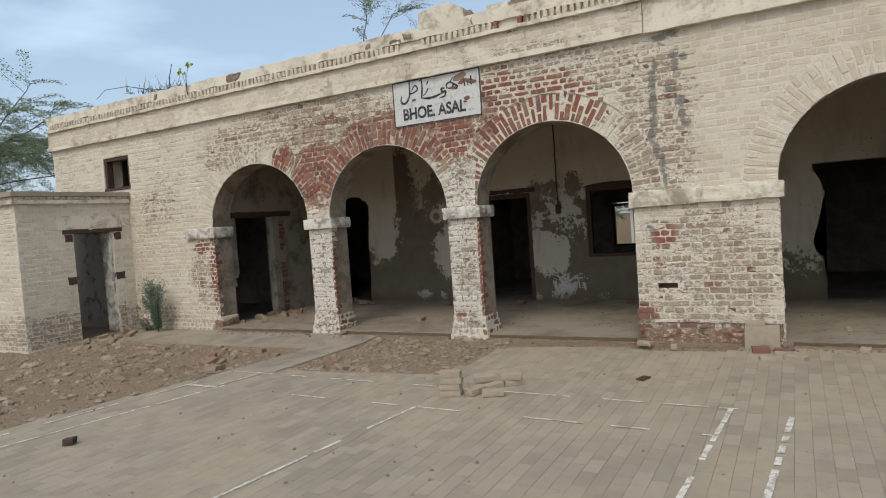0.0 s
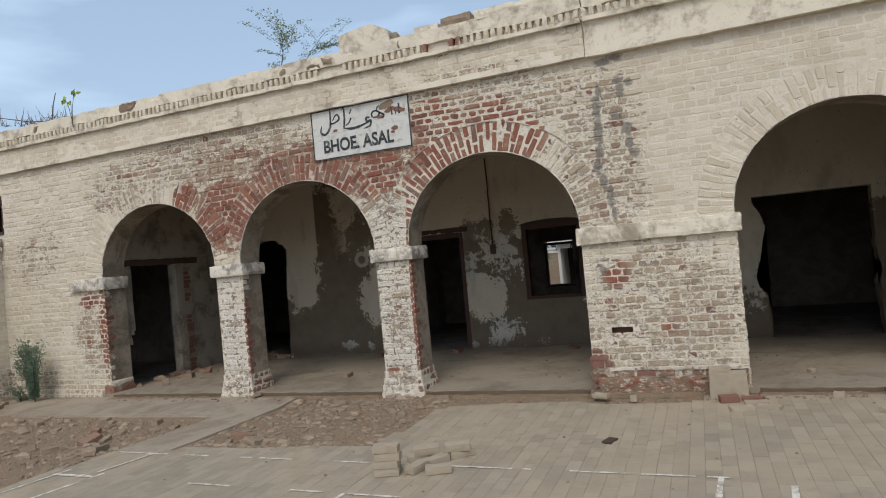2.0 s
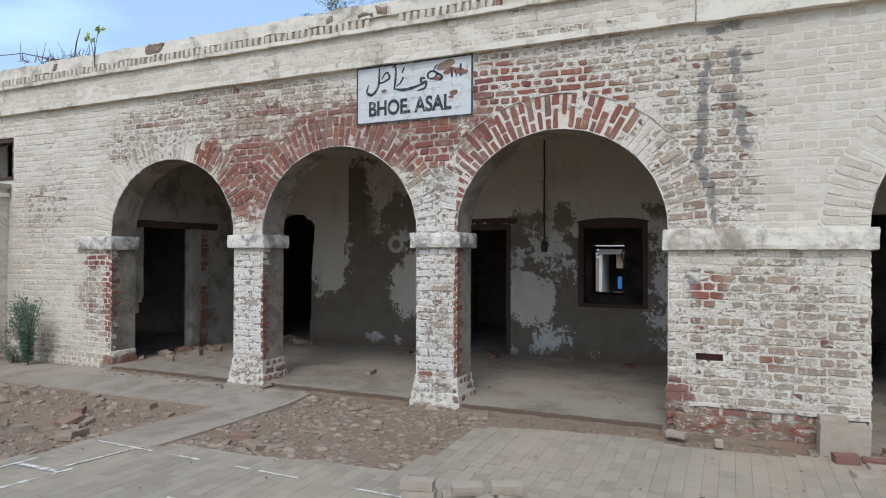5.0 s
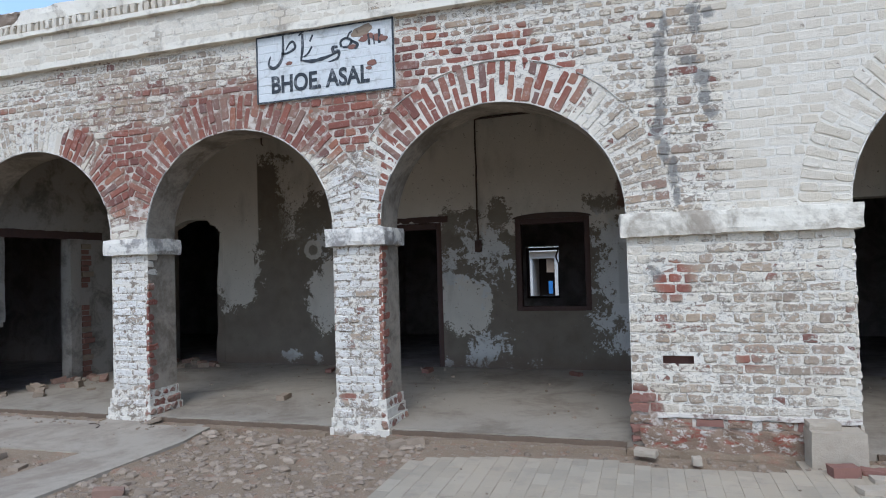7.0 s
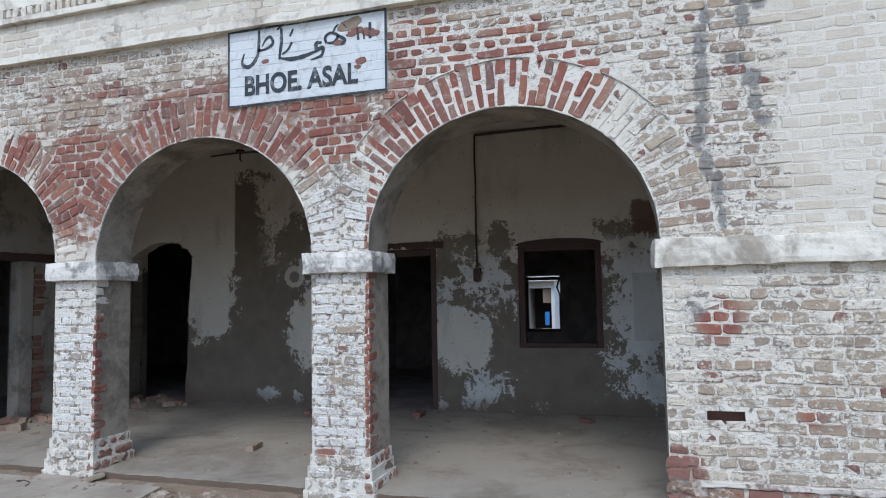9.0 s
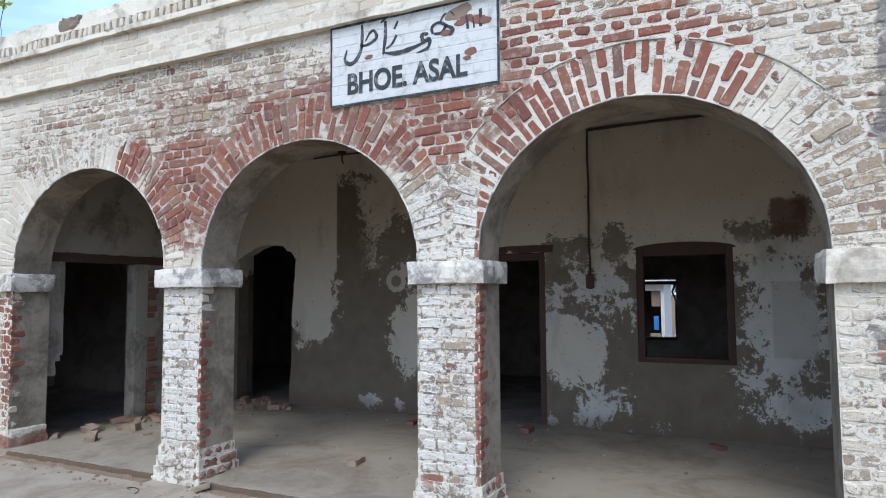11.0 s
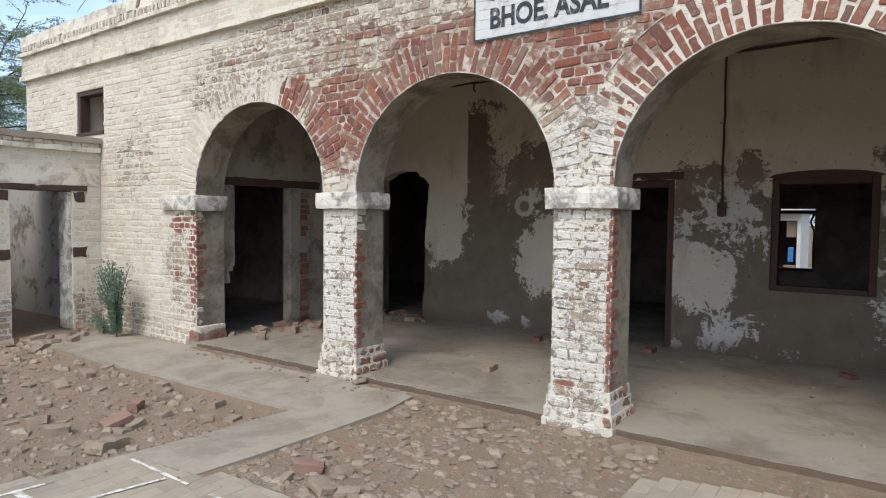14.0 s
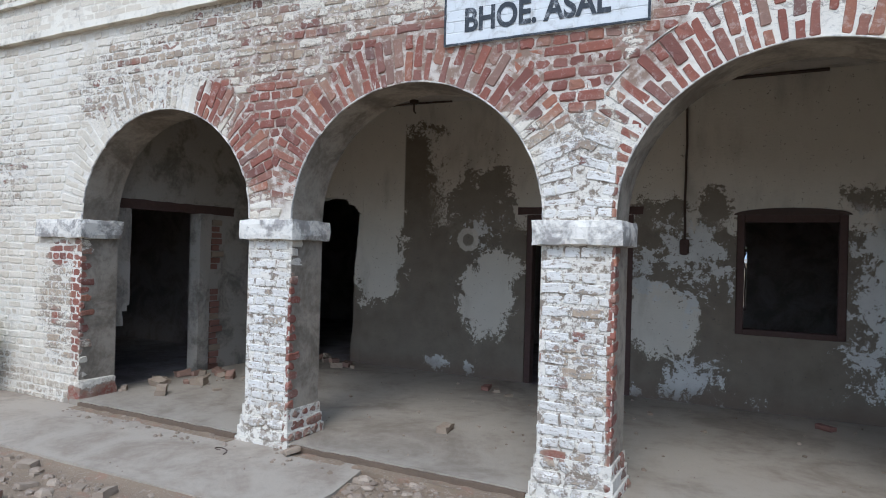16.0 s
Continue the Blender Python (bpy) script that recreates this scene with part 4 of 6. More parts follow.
for k in range(24):
    part("brick", box(-5.08, -4.925 + random.uniform(-0.03, 0.012), DA1 + 0.2, DA1 + 0.2 + random.uniform(0.11, 0.2), FLOOR + k * 0.08, FLOOR + k * 0.08 + 0.07, 0.006), M_RUBBLE if k % 5 == 3 else M_RED, end)

ceil = part("ceiling", box(-5.3, 8.2, 0.02, BACK_Y + 0.1, 3.62, 3.72), M_CEIL)
tagged(ceil, "faded plaster ceiling of the porch", "ceiling", kind="structure")
roof = part("roof", noisy_strip(X_LEFT + 0.1, 8.2, 0.3, 7.9, 4.1, 4.3, 0.6, 0.01), M_SCREED)
tagged(roof, "flat mud and brick roof", "roof", kind="structure")
FAR_Y = 8.0
rooms = group_of("wall_rooms")
tagged(rooms, "dark inner rooms with dull brown plaster walls", "wall", kind="structure")
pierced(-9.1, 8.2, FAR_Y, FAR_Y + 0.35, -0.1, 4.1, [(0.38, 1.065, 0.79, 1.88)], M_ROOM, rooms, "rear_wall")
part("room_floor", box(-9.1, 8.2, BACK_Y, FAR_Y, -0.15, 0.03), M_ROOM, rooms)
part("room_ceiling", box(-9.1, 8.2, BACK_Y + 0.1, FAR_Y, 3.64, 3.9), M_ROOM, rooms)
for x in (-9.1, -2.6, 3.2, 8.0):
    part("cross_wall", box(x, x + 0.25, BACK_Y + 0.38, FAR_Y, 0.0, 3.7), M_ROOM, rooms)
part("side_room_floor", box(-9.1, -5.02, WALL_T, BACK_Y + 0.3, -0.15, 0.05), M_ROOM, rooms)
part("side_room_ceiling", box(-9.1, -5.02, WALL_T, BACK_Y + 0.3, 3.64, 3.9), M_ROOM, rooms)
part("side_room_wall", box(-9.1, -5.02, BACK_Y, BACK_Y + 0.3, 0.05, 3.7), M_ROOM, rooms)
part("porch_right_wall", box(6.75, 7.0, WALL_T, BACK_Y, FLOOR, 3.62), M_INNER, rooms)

# timber frame left in the middle doorway
frame_c = group_of("door_1", (-0.63, BACK_Y, FLOOR))
tagged(frame_c, "empty doorway with a dark red-brown timber frame", "door frame", kind="structure")
for n, b in (("frame_stile", (0.56, 0.638, 0.01, 0.13, 0, 2.06)), ("frame_stile", (-0.638, -0.56, 0.01, 0.13, 0, 2.06)), ("frame_head", (-0.56, 0.56, 0.01, 0.13, 1.97, 2.06))):
    part(n, box(*b, 0.006), M_WOOD, frame_c)

# window of the porch: frame in the wall, a bent bar in the rear opening
win = group_of("window_1", (1.585, BACK_Y, 0.875))
tagged(win, "open window with a worn dark wooden frame, no glass", "window", kind="structure")
for n, b in (("frame_stile", (-0.505, -0.43, 0.02, 0.14, 0.0, 1.275)), ("frame_stile", (0.43, 0.505, 0.02, 0.14, 0.0, 1.275)), ("frame_head", (-0.43, 0.43, 0.02, 0.14, 1.19, 1.275)), ("sill", (-0.43, 0.43, 0.0, 0.14, 0.0, 0.06))):
    part(n, box(*b, 0.006), M_WOOD, win)
arc = [(0.54 * math.sin(t), 1.265 + 0.075 * math.cos(t)) for t in [(-1 + 2 * s / 12) * math.pi / 2 for s in range(13)]]
part("arched_head", outline_solid(arc, -0.012, 0.1, 0), M_IRON, win)
win2 = group_of("window_2", (0.745, FAR_Y, 0.79))
tagged(win2, "rear window opening with a dark broken frame", "window", kind="structure")
for n, b in (("frame_stile", (-0.375, -0.31, 0.02, 0.12, 0.0, 1.06)), ("frame_head", (-0.31, 0.32, 0.02, 0.12, 1.0, 1.06)), ("sill", (-0.31, 0.32, 0.0, 0.14, 0.0, 0.05))):
    part(n, box(*b, 0.006), M_WOOD, win2)
bar = tube(bmesh.new(), [(0.30, 0.05, 1.0), (0.25, 0.05, 0.86), (0.31, 0.04, 0.7), (0.3, 0.05, 0.35), (0.305, 0.05, 0.05)], 0.02, 0.014)
part("bent_bar", bar, M_IRON, win2)
vent = group_of("window_3", ((WX0 + WX1) / 2, 0, WZ0))
tagged(vent, "small high window opening with a red-brown wooden frame", "window", kind="structure")
hw, hh = (WX1 - WX0) / 2, WZ1 - WZ0
# the added backing panel carries the opening's inner shade as colour
for n, b in (("frame_stile", (-hw, -hw + 0.07, 0.02, 0.16, 0, hh)), ("frame_stile", (hw - 0.07, hw, 0.02, 0.16, 0, hh)), ("frame_head", (-hw, hw, 0.015, 0.16, hh - 0.07, hh)), ("sill", (-hw, hw, -0.02, 0.16, 0, 0.05)), ("backing", (-hw - 0.25, hw + 0.25, 1.1, 1.15, -0.3, hh + 0.25))):
    part(n, box(*b, 0.004), M_DARK if n == "backing" else M_WOOD, vent)

# ---------- wing on the left ----------
wing = group_of("wall_wing")
tagged(wing, "low lime-washed brick outbuilding with a broken doorway", "outbuilding", kind="structure")
WX, WY, WTOP = -7.12, -2.13, 2.52
DW0, DW1, DWT = -1.17, -0.40, 2.03
bm = bmesh.new()
for y0, y1, z0, z1 in ((WY, DW0, -0.2, WTOP), (DW1, 0.0, -0.2, WTOP), (DW0, DW1, DWT, WTOP)):
    add_box(bm, WX - 0.36, WX, y0, y1, z0, z1)
add_box(bm, -10.6, WX - 0.36, WY, WY + 0.36, -0.2, WTOP)
add_box(bm, -10.6, -10.2, WY + 0.36, 0, -0.2, WTOP)
part("wall_core", bm, M_MORTAR, wing)
part("inner_face", box(-10.2, -7.49, -0.03, -0.004, 0, WTOP), M_WHITED, wing)
# unseen slab, added; stops short so that daylight falls into the wing
part("roof_slab", box(-9.0, WX - 0.36, WY + 0.36, -0.04, WTOP - 0.02, WTOP + 0.08), M_SCREED, wing)
wing_bricks = Pieces(lambda u, v, o: (WX + o, u, v))
wing_front = Pieces(lambda u, v, o: (u, WY - o, v))
z, row = 0.0, 0
while z < WTOP - 0.02:
    zm = z + COURSE / 2
    runs = [(WY, DW0 + random.uniform(-0.03, 0.01)), (DW1 + random.uniform(-0.01, 0.04), 0.0)] if zm < DWT else [(WY, 0.0)]
    for s0, s1 in runs:
        for a, b in course_run(s0, s1, row):
            if zm > DWT and zm < DWT + 0.26 and a > DW0 - 0.35:
                continue
            wing_bricks.brick([(a, z + 0.006), (b, z + 0.006), (b, z + COURSE - 0.006), (a, z + COURSE - 0.006)], out=0.003, uneven=0.003, chamfer=0.004)
    for a, b in course_run(-10.6, WX, row):
        wing_front.brick([(a, z + 0.006), (b, z + 0.006), (b, z + COURSE - 0.006), (a, z + COURSE - 0.006)])
    z += COURSE
    row += 1
o = new("brick_courses", wing_front.mesh("brick_courses", M_BRICK))
o.parent = wing
tagged(o, kind="stuff")
part("lintel_coat", rough_box(WX - 0.1, WX + 0.012, DW0 - 0.3, -0.01, DWT + 0.02, DWT + 0.27, 0.07, 0.006), M_CAPW, wing)
part("lintel", rough_box(WX - 0.3, WX + 0.016, DW0 - 0.2, DW1 + 0.22, DWT - 0.06, DWT + 0.02, 0.06, 0.014), M_WOOD, wing)
# broken sockets as dark blocks on the face, their recess shade painted in
for y0, y1, zc in ((DW0 - 0.17, DW0, 1.12), (DW1, DW1 + 0.2, 1.12), (DW0 - 0.16, DW0, DWT - 0.14), (DW1, DW1 + 0.17, DWT - 0.14)):
    part("broken_socket", rough_box(WX - 0.05, WX + 0.014, y0, y1, zc - 0.075, zc + 0.075, 0.035, 0.018), M_WOOD, wing)
part("jamb", rough_box(WX - 0.3, WX - 0.03, DW1 - 0.05, DW1, 0.05, DWT - 0.06, 0.08, 0.01), M_CAP, wing)
for y_, z0, z1, m in ((0.07, WTOP, WTOP + 0.07, M_CAPW), (0.035, WTOP + 0.07, WTOP + 0.13, M_BASE), (0.09, WTOP + 0.13, WTOP + 0.21, M_SCREED)):
    part("cornice", rough_box(WX - 0.36, WX + y_, WY - y_, -0.02, z0, z1, 0.08, 0.012, 6, 0.012), m, wing)
    part("cornice", rough_box(-10.6, WX - 0.36, WY - y_, WY + 0.3, z0, z1, 0.12, 0.012, 6, 0.012), m, wing)

eaves = Pieces(lambda u, v, o: (WX + 0.035 + o, u, v))
for a, b in course_run(WY, -0.02, 1, 0.24):
    eaves.brick([(a, WTOP + 0.072), (b, WTOP + 0.072), (b, WTOP + 0.13), (a, WTOP + 0.13)], out=0.02, jit=0.008, worn=0.014, uneven=0.014)
eaves.single("cornice_brick", M_BRICK1, wing)

# ---------- ground ----------
LEFT_DIRT = [(-9.0, -1.14), (-6.3, -1.14), (-3.77, -1.09), (-1.86, -1.07), (-1.97, -1.9), (-2.05, -2.67), (-2.15, -3.3), (-2.40, -4.9), (-2.85, -8.0), (-9, -9)]
GRAVEL = [(-1.30, -0.02), (-1.20, -0.6), (-1.22, -1.1), (-1.32, -2.18), (-0.39, -2.16), (0.15, -2.05), (0.85, -2.0), (1.0, -1.2), (1.05, -0.62), (1.7, -0.46), (2.5, -0.38), (2.8, -0.5), (3.7, -0.42), (3.9, -0.02)]


def inside(poly, x, y):
    hit = False
    for i in range(len(poly)):
        (x0, y0), (x1, y1) = poly[i - 1], poly[i]
        if (y0 > y) != (y1 > y) and x < (x1 - x0) * (y - y0) / (y1 - y0) + x0:
            hit = not hit
    return hit


def lift(y):
    """The yard rises a little towards the building."""
    t = min(1, max(0, (y + 2.4) / 2.2))
    return 0.03 * t * t * (3 - 2 * t)


def axis(fine0, fine1, step):
    out, v, s = [], fine0, step
    left, right = [fine0], [fine1]
    while left[-1] > -2400:
        s *= 1.5
        left.append(left[-1] - s)
    s = step
    while right[-1] < 2400:
        s *= 1.5
        right.append(right[-1] + s)
    n = int(round((fine1 - fine0) / step))
    return left[:0:-1] + [fine0 + (fine1 - fine0) * i / n for i in range(n + 1)] + right[1:]


def earth_z(x, y):
    p = Vector((x, y, 0))
    if inside(LEFT_DIRT, x, y) or inside(GRAVEL, x, y):
        return lift(y) - 0.028 + 0.022 * noise.noise(p * 2.2) + 0.012 * noise.noise(p * 9)
    if y > 0:
        return -0.06
    return lift(y) - 0.0025


xs, ys = axis(-9.5, 8.5, 0.075), axis(-9, 0.3, 0.075)
me = bpy.data.meshes.new("ground")
verts = [(x, y, earth_z(x, y)) for y in ys for x in xs]
W = len(xs)
me.from_pydata(verts, [], [(j * W + i, j * W + i + 1, (j + 1) * W + i + 1, (j + 1) * W + i) for j in range(len(ys) - 1) for i in range(W - 1)])
me.materials.append(M_EARTH)
for p in me.polygons:
    p.use_smooth = True
ground = tagged(new("ground", me), "dry bare brown earth with grit", "ground", kind="structure")

path = group_of("cement_path")
tagged(path, "cracked cement path beside the arcade", "path", kind="structure")
bm = bmesh.new()
outline = [(-6.9, -0.03), (-6.9, -1.13), (-3.77, -1.09), (-1.86, -1.07), (-2.02, -2.4), (-1.32, -2.3), (-1.22, -1.1), (-1.2, -0.6), (-1.3, -0.03)]
for quad in (((-6.9, -1.13), (-3.77, -1.09), (-3.77, -0.03), (-6.9, -0.03)), ((-3.77, -1.09), (-1.86, -1.07), (-1.3, -0.03), (-3.77, -0.03)),
             ((-1.86, -1.07), (-2.02, -2.4), (-1.33, -2.3), (-1.22, -1.1)), ((-1.86, -1.07), (-1.22, -1.1), (-1.2, -0.6), (-1.3, -0.03))):
    tv = [bm.verts.new((x, y, lift(y) + 0.002)) for x, y in quad]
    lv = [bm.verts.new((x, y, lift(y) - 0.06)) for x, y in quad]
    bm.faces.new(tv)
    for i in range(4):
        j = (i + 1) % 4
        bm.faces.new((tv[j], tv[i], lv[i], lv[j]))
bmesh.ops.subdivide_edges(bm, edges=bm.edges, cuts=5, use_grid_fill=True)
for v in bm.verts:
    if v.co.z > lift(v.co.y) - 0.02:
        v.co.z = lift(v.co.y) + 0.003 + 0.002 * noise.noise(v.co * 3)
part("slab", bm, M_SCREED, path)

# paving of the yard
yard = group_of("paved_yard")
tagged(yard, "dusty grey concrete pavers with worn court lines", "paving", kind="structure")
yard_top = Pieces(lambda u, v, o: (u, v, o + lift(v)))
single_pavers = []
PX, PY = 0.222, 0.112


def paved(px, py):
    return not inside(LEFT_DIRT, px, py) and not inside(GRAVEL, px, py) and not inside(outline, px, py) and not (py > -2.3 and px < -1.2)


lane = 0
x = -4.5
while x < 8.0:
    y = -9.0 + (lane % 2) * PX / 2
    cx = x + PY / 2
    while y < -0.12:
        a, b = y, min(y + PX, -0.08)
        fa, fb = paved(cx, a), paved(cx, b)
        if fa or fb:
            if fa != fb:
                lo, hi = (a, b) if fa else (b, a)
                for _ in range(9):
                    mid = (lo + hi) / 2
                    lo, hi = (mid, hi) if paved(cx, mid) else (lo, mid)
                a, b = (a, lo) if fa else (lo, b)
            cy = (a + b) / 2
            if b - a > PX * 0.99 and 0.9 < cx < 3.6 and -3.55 < cy < -1.35 and len(single_pavers) < 298 and (cy > -2.6 or cx > 2.2):
                single_pavers.append((cx, cy))
            elif b - a > 0.02:
                yard_top.brick([(x + 0.0009, a + 0.0009), (x + PY - 0.0009, a + 0.0009), (x + PY - 0.0009, b - 0.0009), (x + 0.0009, b - 0.0009)], out=0.001, chamfer=0.0015, jit=0.001, worn=0.0, uneven=0.0009)
        y += PX
    x += PY
    lane += 1
o = new("paver_field", yard_top.mesh("paver_field", M_PAVER))
o.parent = yard
tagged(o, kind="stuff")


def court_line(name, x0, y0, x1, y1, w=0.04, gap=0.18, seed=0):
    """A worn painted line: short strips with bare stretches between."""
    bm = bmesh.new()
    L = math.hypot(x1 - x0, y1 - y0)
    ux, uy = (x1 - x0) / L, (y1 - y0) / L
    s = 0.0
    while s < L:
        d = min(0.075, L - s)
        if noise.noise((s * 1.9 + seed * 17, seed, 0)) > gap - 0.5 and noise.noise((s * 9 + seed * 5, seed, 3)) > -0.45:
            ww = w / 2 * (0.85 + 0.3 * noise.noise((s * 12, seed, 9)))
            q = [(s, -ww), (s + d * 0.97, -ww), (s + d * 0.97, ww), (s, ww)]
            bm.faces.new([bm.verts.new((x0 + a * ux - b * uy, y0 + a * uy + b * ux, lift(y0 + a * uy) + 0.0042 + 0.0005 * seed)) for a, b in q])
        s += d
    return part(name, bm, M_PAINT, yard)


court_line("painted_line", -1.43, -3.0, -1.95, -6.2, 0.04, 0.05, 1)
court_line("painted_line", -1.93, -2.94, -2.22, -5.3, 0.035, 0.3, 2)
court_line("painted_line", -1.96, -3.1, -1.5, -3.1, 0.06, -0.1, 8)
court_line("painted_line", -1.42, -2.46, -1.52, -3.0, 0.035, 0.25, 9)
court_line("painted_line", 1.24, -3.15, 0.9, -6.3, 0.04, 0.2, 3)
court_line("painted_line", 3.89, -2.5, 3.7, -5.2, 0.045, 0.3, 4)
court_line("painted_line", 4.33, -2.6, 4.12, -5.4, 0.05, 0.1, 5)
court_line("painted_line", -1.9, -2.42, 4.4, -2.5, 0.03, 0.40, 6)
court_line("painted_line", -1.95, -3.1, 4.2, -3.2, 0.03, 0.52, 7)


# ---------- single bricks and pavers ----------
def unit_brick(name, material, lx, ly, lz, seed=0):
    """A worn brick of the given size round its middle, front towards -y."""
    bm = box(-lx / 2, lx / 2, -ly / 2, ly / 2, -lz / 2, lz / 2, 0.0018)
    for v in bm.verts:
        v.co += noise.noise_vector(v.co * 31 + Vector((lx * 70, lz * 90, seed * 5.1))) * 0.001
    me = bpy.data.meshes.new(name)
    bm.to_mesh(me)
    bm.free()
    me.materials.append(material)
    return me


def worn_unit(lx, lz):
    """A brick face with rubbed corners, front towards -y, middle at the origin."""
    p = Pieces(lambda u, v, o: (u, -o, v))
    p.brick([(-lx / 2, -lz / 2), (lx / 2, -lz / 2), (lx / 2, lz / 2), (-lx / 2, lz / 2)], out=0.014, back=-0.012, chamfer=0.004, jit=0.0055, worn=0.009, uneven=0.004)
    return p.mesh("brick", M_BRICK1)


LONG, SHORT = [[worn_unit(lx, 0.066) for s in range(9)] for lx in (0.22, 0.104)]
RAY_L, RAY_S = [[worn_unit(0.07, lz) for s in range(9)] for lz in (0.222, 0.11)]
for x, z, w, h, turn in single_bricks:
    ray = h > 0.08 or turn != 0.0
    src, sw, sh = ((RAY_L, 0.07, 0.222) if h > 0.16 else (RAY_S, 0.07, 0.11)) if ray else ((LONG, 0.22, 0.066) if w > 0.16 else (SHORT, 0.104, 0.066))
    ob = new("brick", random.choice(src))
    ob.parent = front
    tilt = random.uniform(-0.045, 0.045) if ray else random.uniform(-0.03, 0.03)
    fw, fh = (random.uniform(0.82, 1.08), random.uniform(0.88, 1.02)) if ray else (random.uniform(0.92, 1.03), random.uniform(0.84, 1.05))
    ob.matrix_local = Matrix.LocRotScale((x, 0.0095 + random.uniform(-0.005, 0.004), z + random.uniform(-0.004, 0.004)), Euler((0, -turn + tilt, 0)), (w / sw * fw, 1, h / sh * fh))
PAVE = unit_brick("paver", M_PAVER1, PY - 0.0014, PX - 0.0014, 0.03)
for x, y in single_pavers:
    ob = new("paver", PAVE)
    ob.parent = yard
    ob.matrix_local = Matrix.LocRotScale((x, y, lift(y) - 0.0138 + random.uniform(-0.0009, 0.0009)), Euler((random.uniform(-0.004, 0.004), random.uniform(-0.004, 0.004), random.uniform(-0.004, 0.004))), None)

# ---------- station name board painted on the wall ----------
SX0, SX1, SZ0, SZ1 = -0.745, 0.693, 3.147, 3.804
sign = group_of("name_sign", ((SX0 + SX1) / 2, -0.012, SZ0))
tagged(sign, "white painted name panel with black lettering and peeled patches", "sign")
sw, sh = (SX1 - SX0) / 2, SZ1 - SZ0
panel = part("panel", rough_box(-sw, sw, -0.008, 0.02, 0, sh, 0.07, 0.002, 9, 0.001), M_SIGN, sign)
coat = Pieces(lambda u, v, o: (u, -0.008 - o, v))
z, row = 0.012, 0
while z < sh - 0.04:
    for a, b in course_run(-sw + 0.012, sw - 0.012, row, joint=0.004):
        coat.brick([(a, z + 0.002), (b, z + 0.002), (b, min(z + COURSE - 0.002, sh - 0.012)), (a, min(z + COURSE - 0.002, sh - 0.012))], out=0.0025, back=-0.004, chamfer=0.002, jit=0.001, worn=0.004, uneven=0.0008)
    z += COURSE
    row += 1
o = new("paint_coat", coat.mesh("paint_coat", M_SIGN))
o.parent = panel
tagged(o, kind="stuff")
for n, b in (("border_strip", (-sw, sw, 0, 0.014)), ("border_strip", (-sw, sw, sh - 0.02, sh)), ("border_strip", (-sw, -sw + 0.016, 0.014, sh - 0.02)), ("border_strip", (sw - 0.016, sw, 0.014, sh - 0.02))):
    part(n, rough_box(b[0], b[1], -0.0135, -0.005, b[2], b[3], 0.05, 0.002, 12, 0.001), M_BLACK, panel)


def lettering(name, body, size, at, parent, shear=0.0, thick=0.004, wide=1.0):
    cu = bpy.data.curves.new(name, 'FONT')
    cu.body, cu.size, cu.shear, cu.offset, cu.extrude = body, size, shear, thick, 0.0015
    cu.align_x = 'CENTER'
    tmp = new(name, cu)
    bpy.context.view_layer.update()
    me = bpy.data.meshes.new_from_object(tmp.evaluated_get(bpy.context.evaluated_depsgraph_get()))
    bpy.data.objects.remove(tmp)
    me.materials.clear()
    me.materials.append(M_BLACK)
    ob = new(name, me)
    ob.parent = parent
    ob.matrix_local = Matrix.LocRotScale(at, Euler((radians(90), 0, 0)), (wide, 1, 1))
    return ob


lettering("lettering", "BHOE. ASAL", 0.228, (-0.045, -0.0145, 0.09), sign, 0.0, 0.0065, 0.84)


def brush_stroke(pts, widths):
    """One stroke of a broad brush along a smooth line, with a little thickness."""
    line = []
    ext = [pts[0]] + pts + [pts[-1]]
    for i in range(1, len(ext) - 2):
        for q in range(6):
            t = q / 6
            p0, p1, p2, p3 = [Vector(ext[i + d]) for d in (-1, 0, 1, 2)]
            p = 0.5 * (2 * p1 + (p2 - p0) * t + (2 * p0 - 5 * p1 + 4 * p2 - p3) * t * t + (3 * p1 - p0 - 3 * p2 + p3) * t ** 3)
            line.append((p, widths[i - 1] + (widths[i] - widths[i - 1]) * t))
    line.append((Vector(pts[-1]), widths[-1]))
    bm, last = bmesh.new(), None
    for i, (p, w) in enumerate(line):
        d = (line[min(i + 1, len(line) - 1)][0] - line[max(i - 1, 0)][0]).normalized()
        n = Vector((-d.y, d.x)) * (w / 2 * (1 + 0.25 * noise.noise((p.x * 60, p.y * 60, 0))))
        now = [bm.verts.new((e.x, y_, e.y)) for e in (p + n, p - n) for y_ in (-0.0145, -0.0105)]
        if last:
            for a, b in ((0, 2), (2, 3), (3, 1), (1, 0)):
                bm.faces.new((last[a], last[b], now[b], now[a]))
        last = now
    return bm


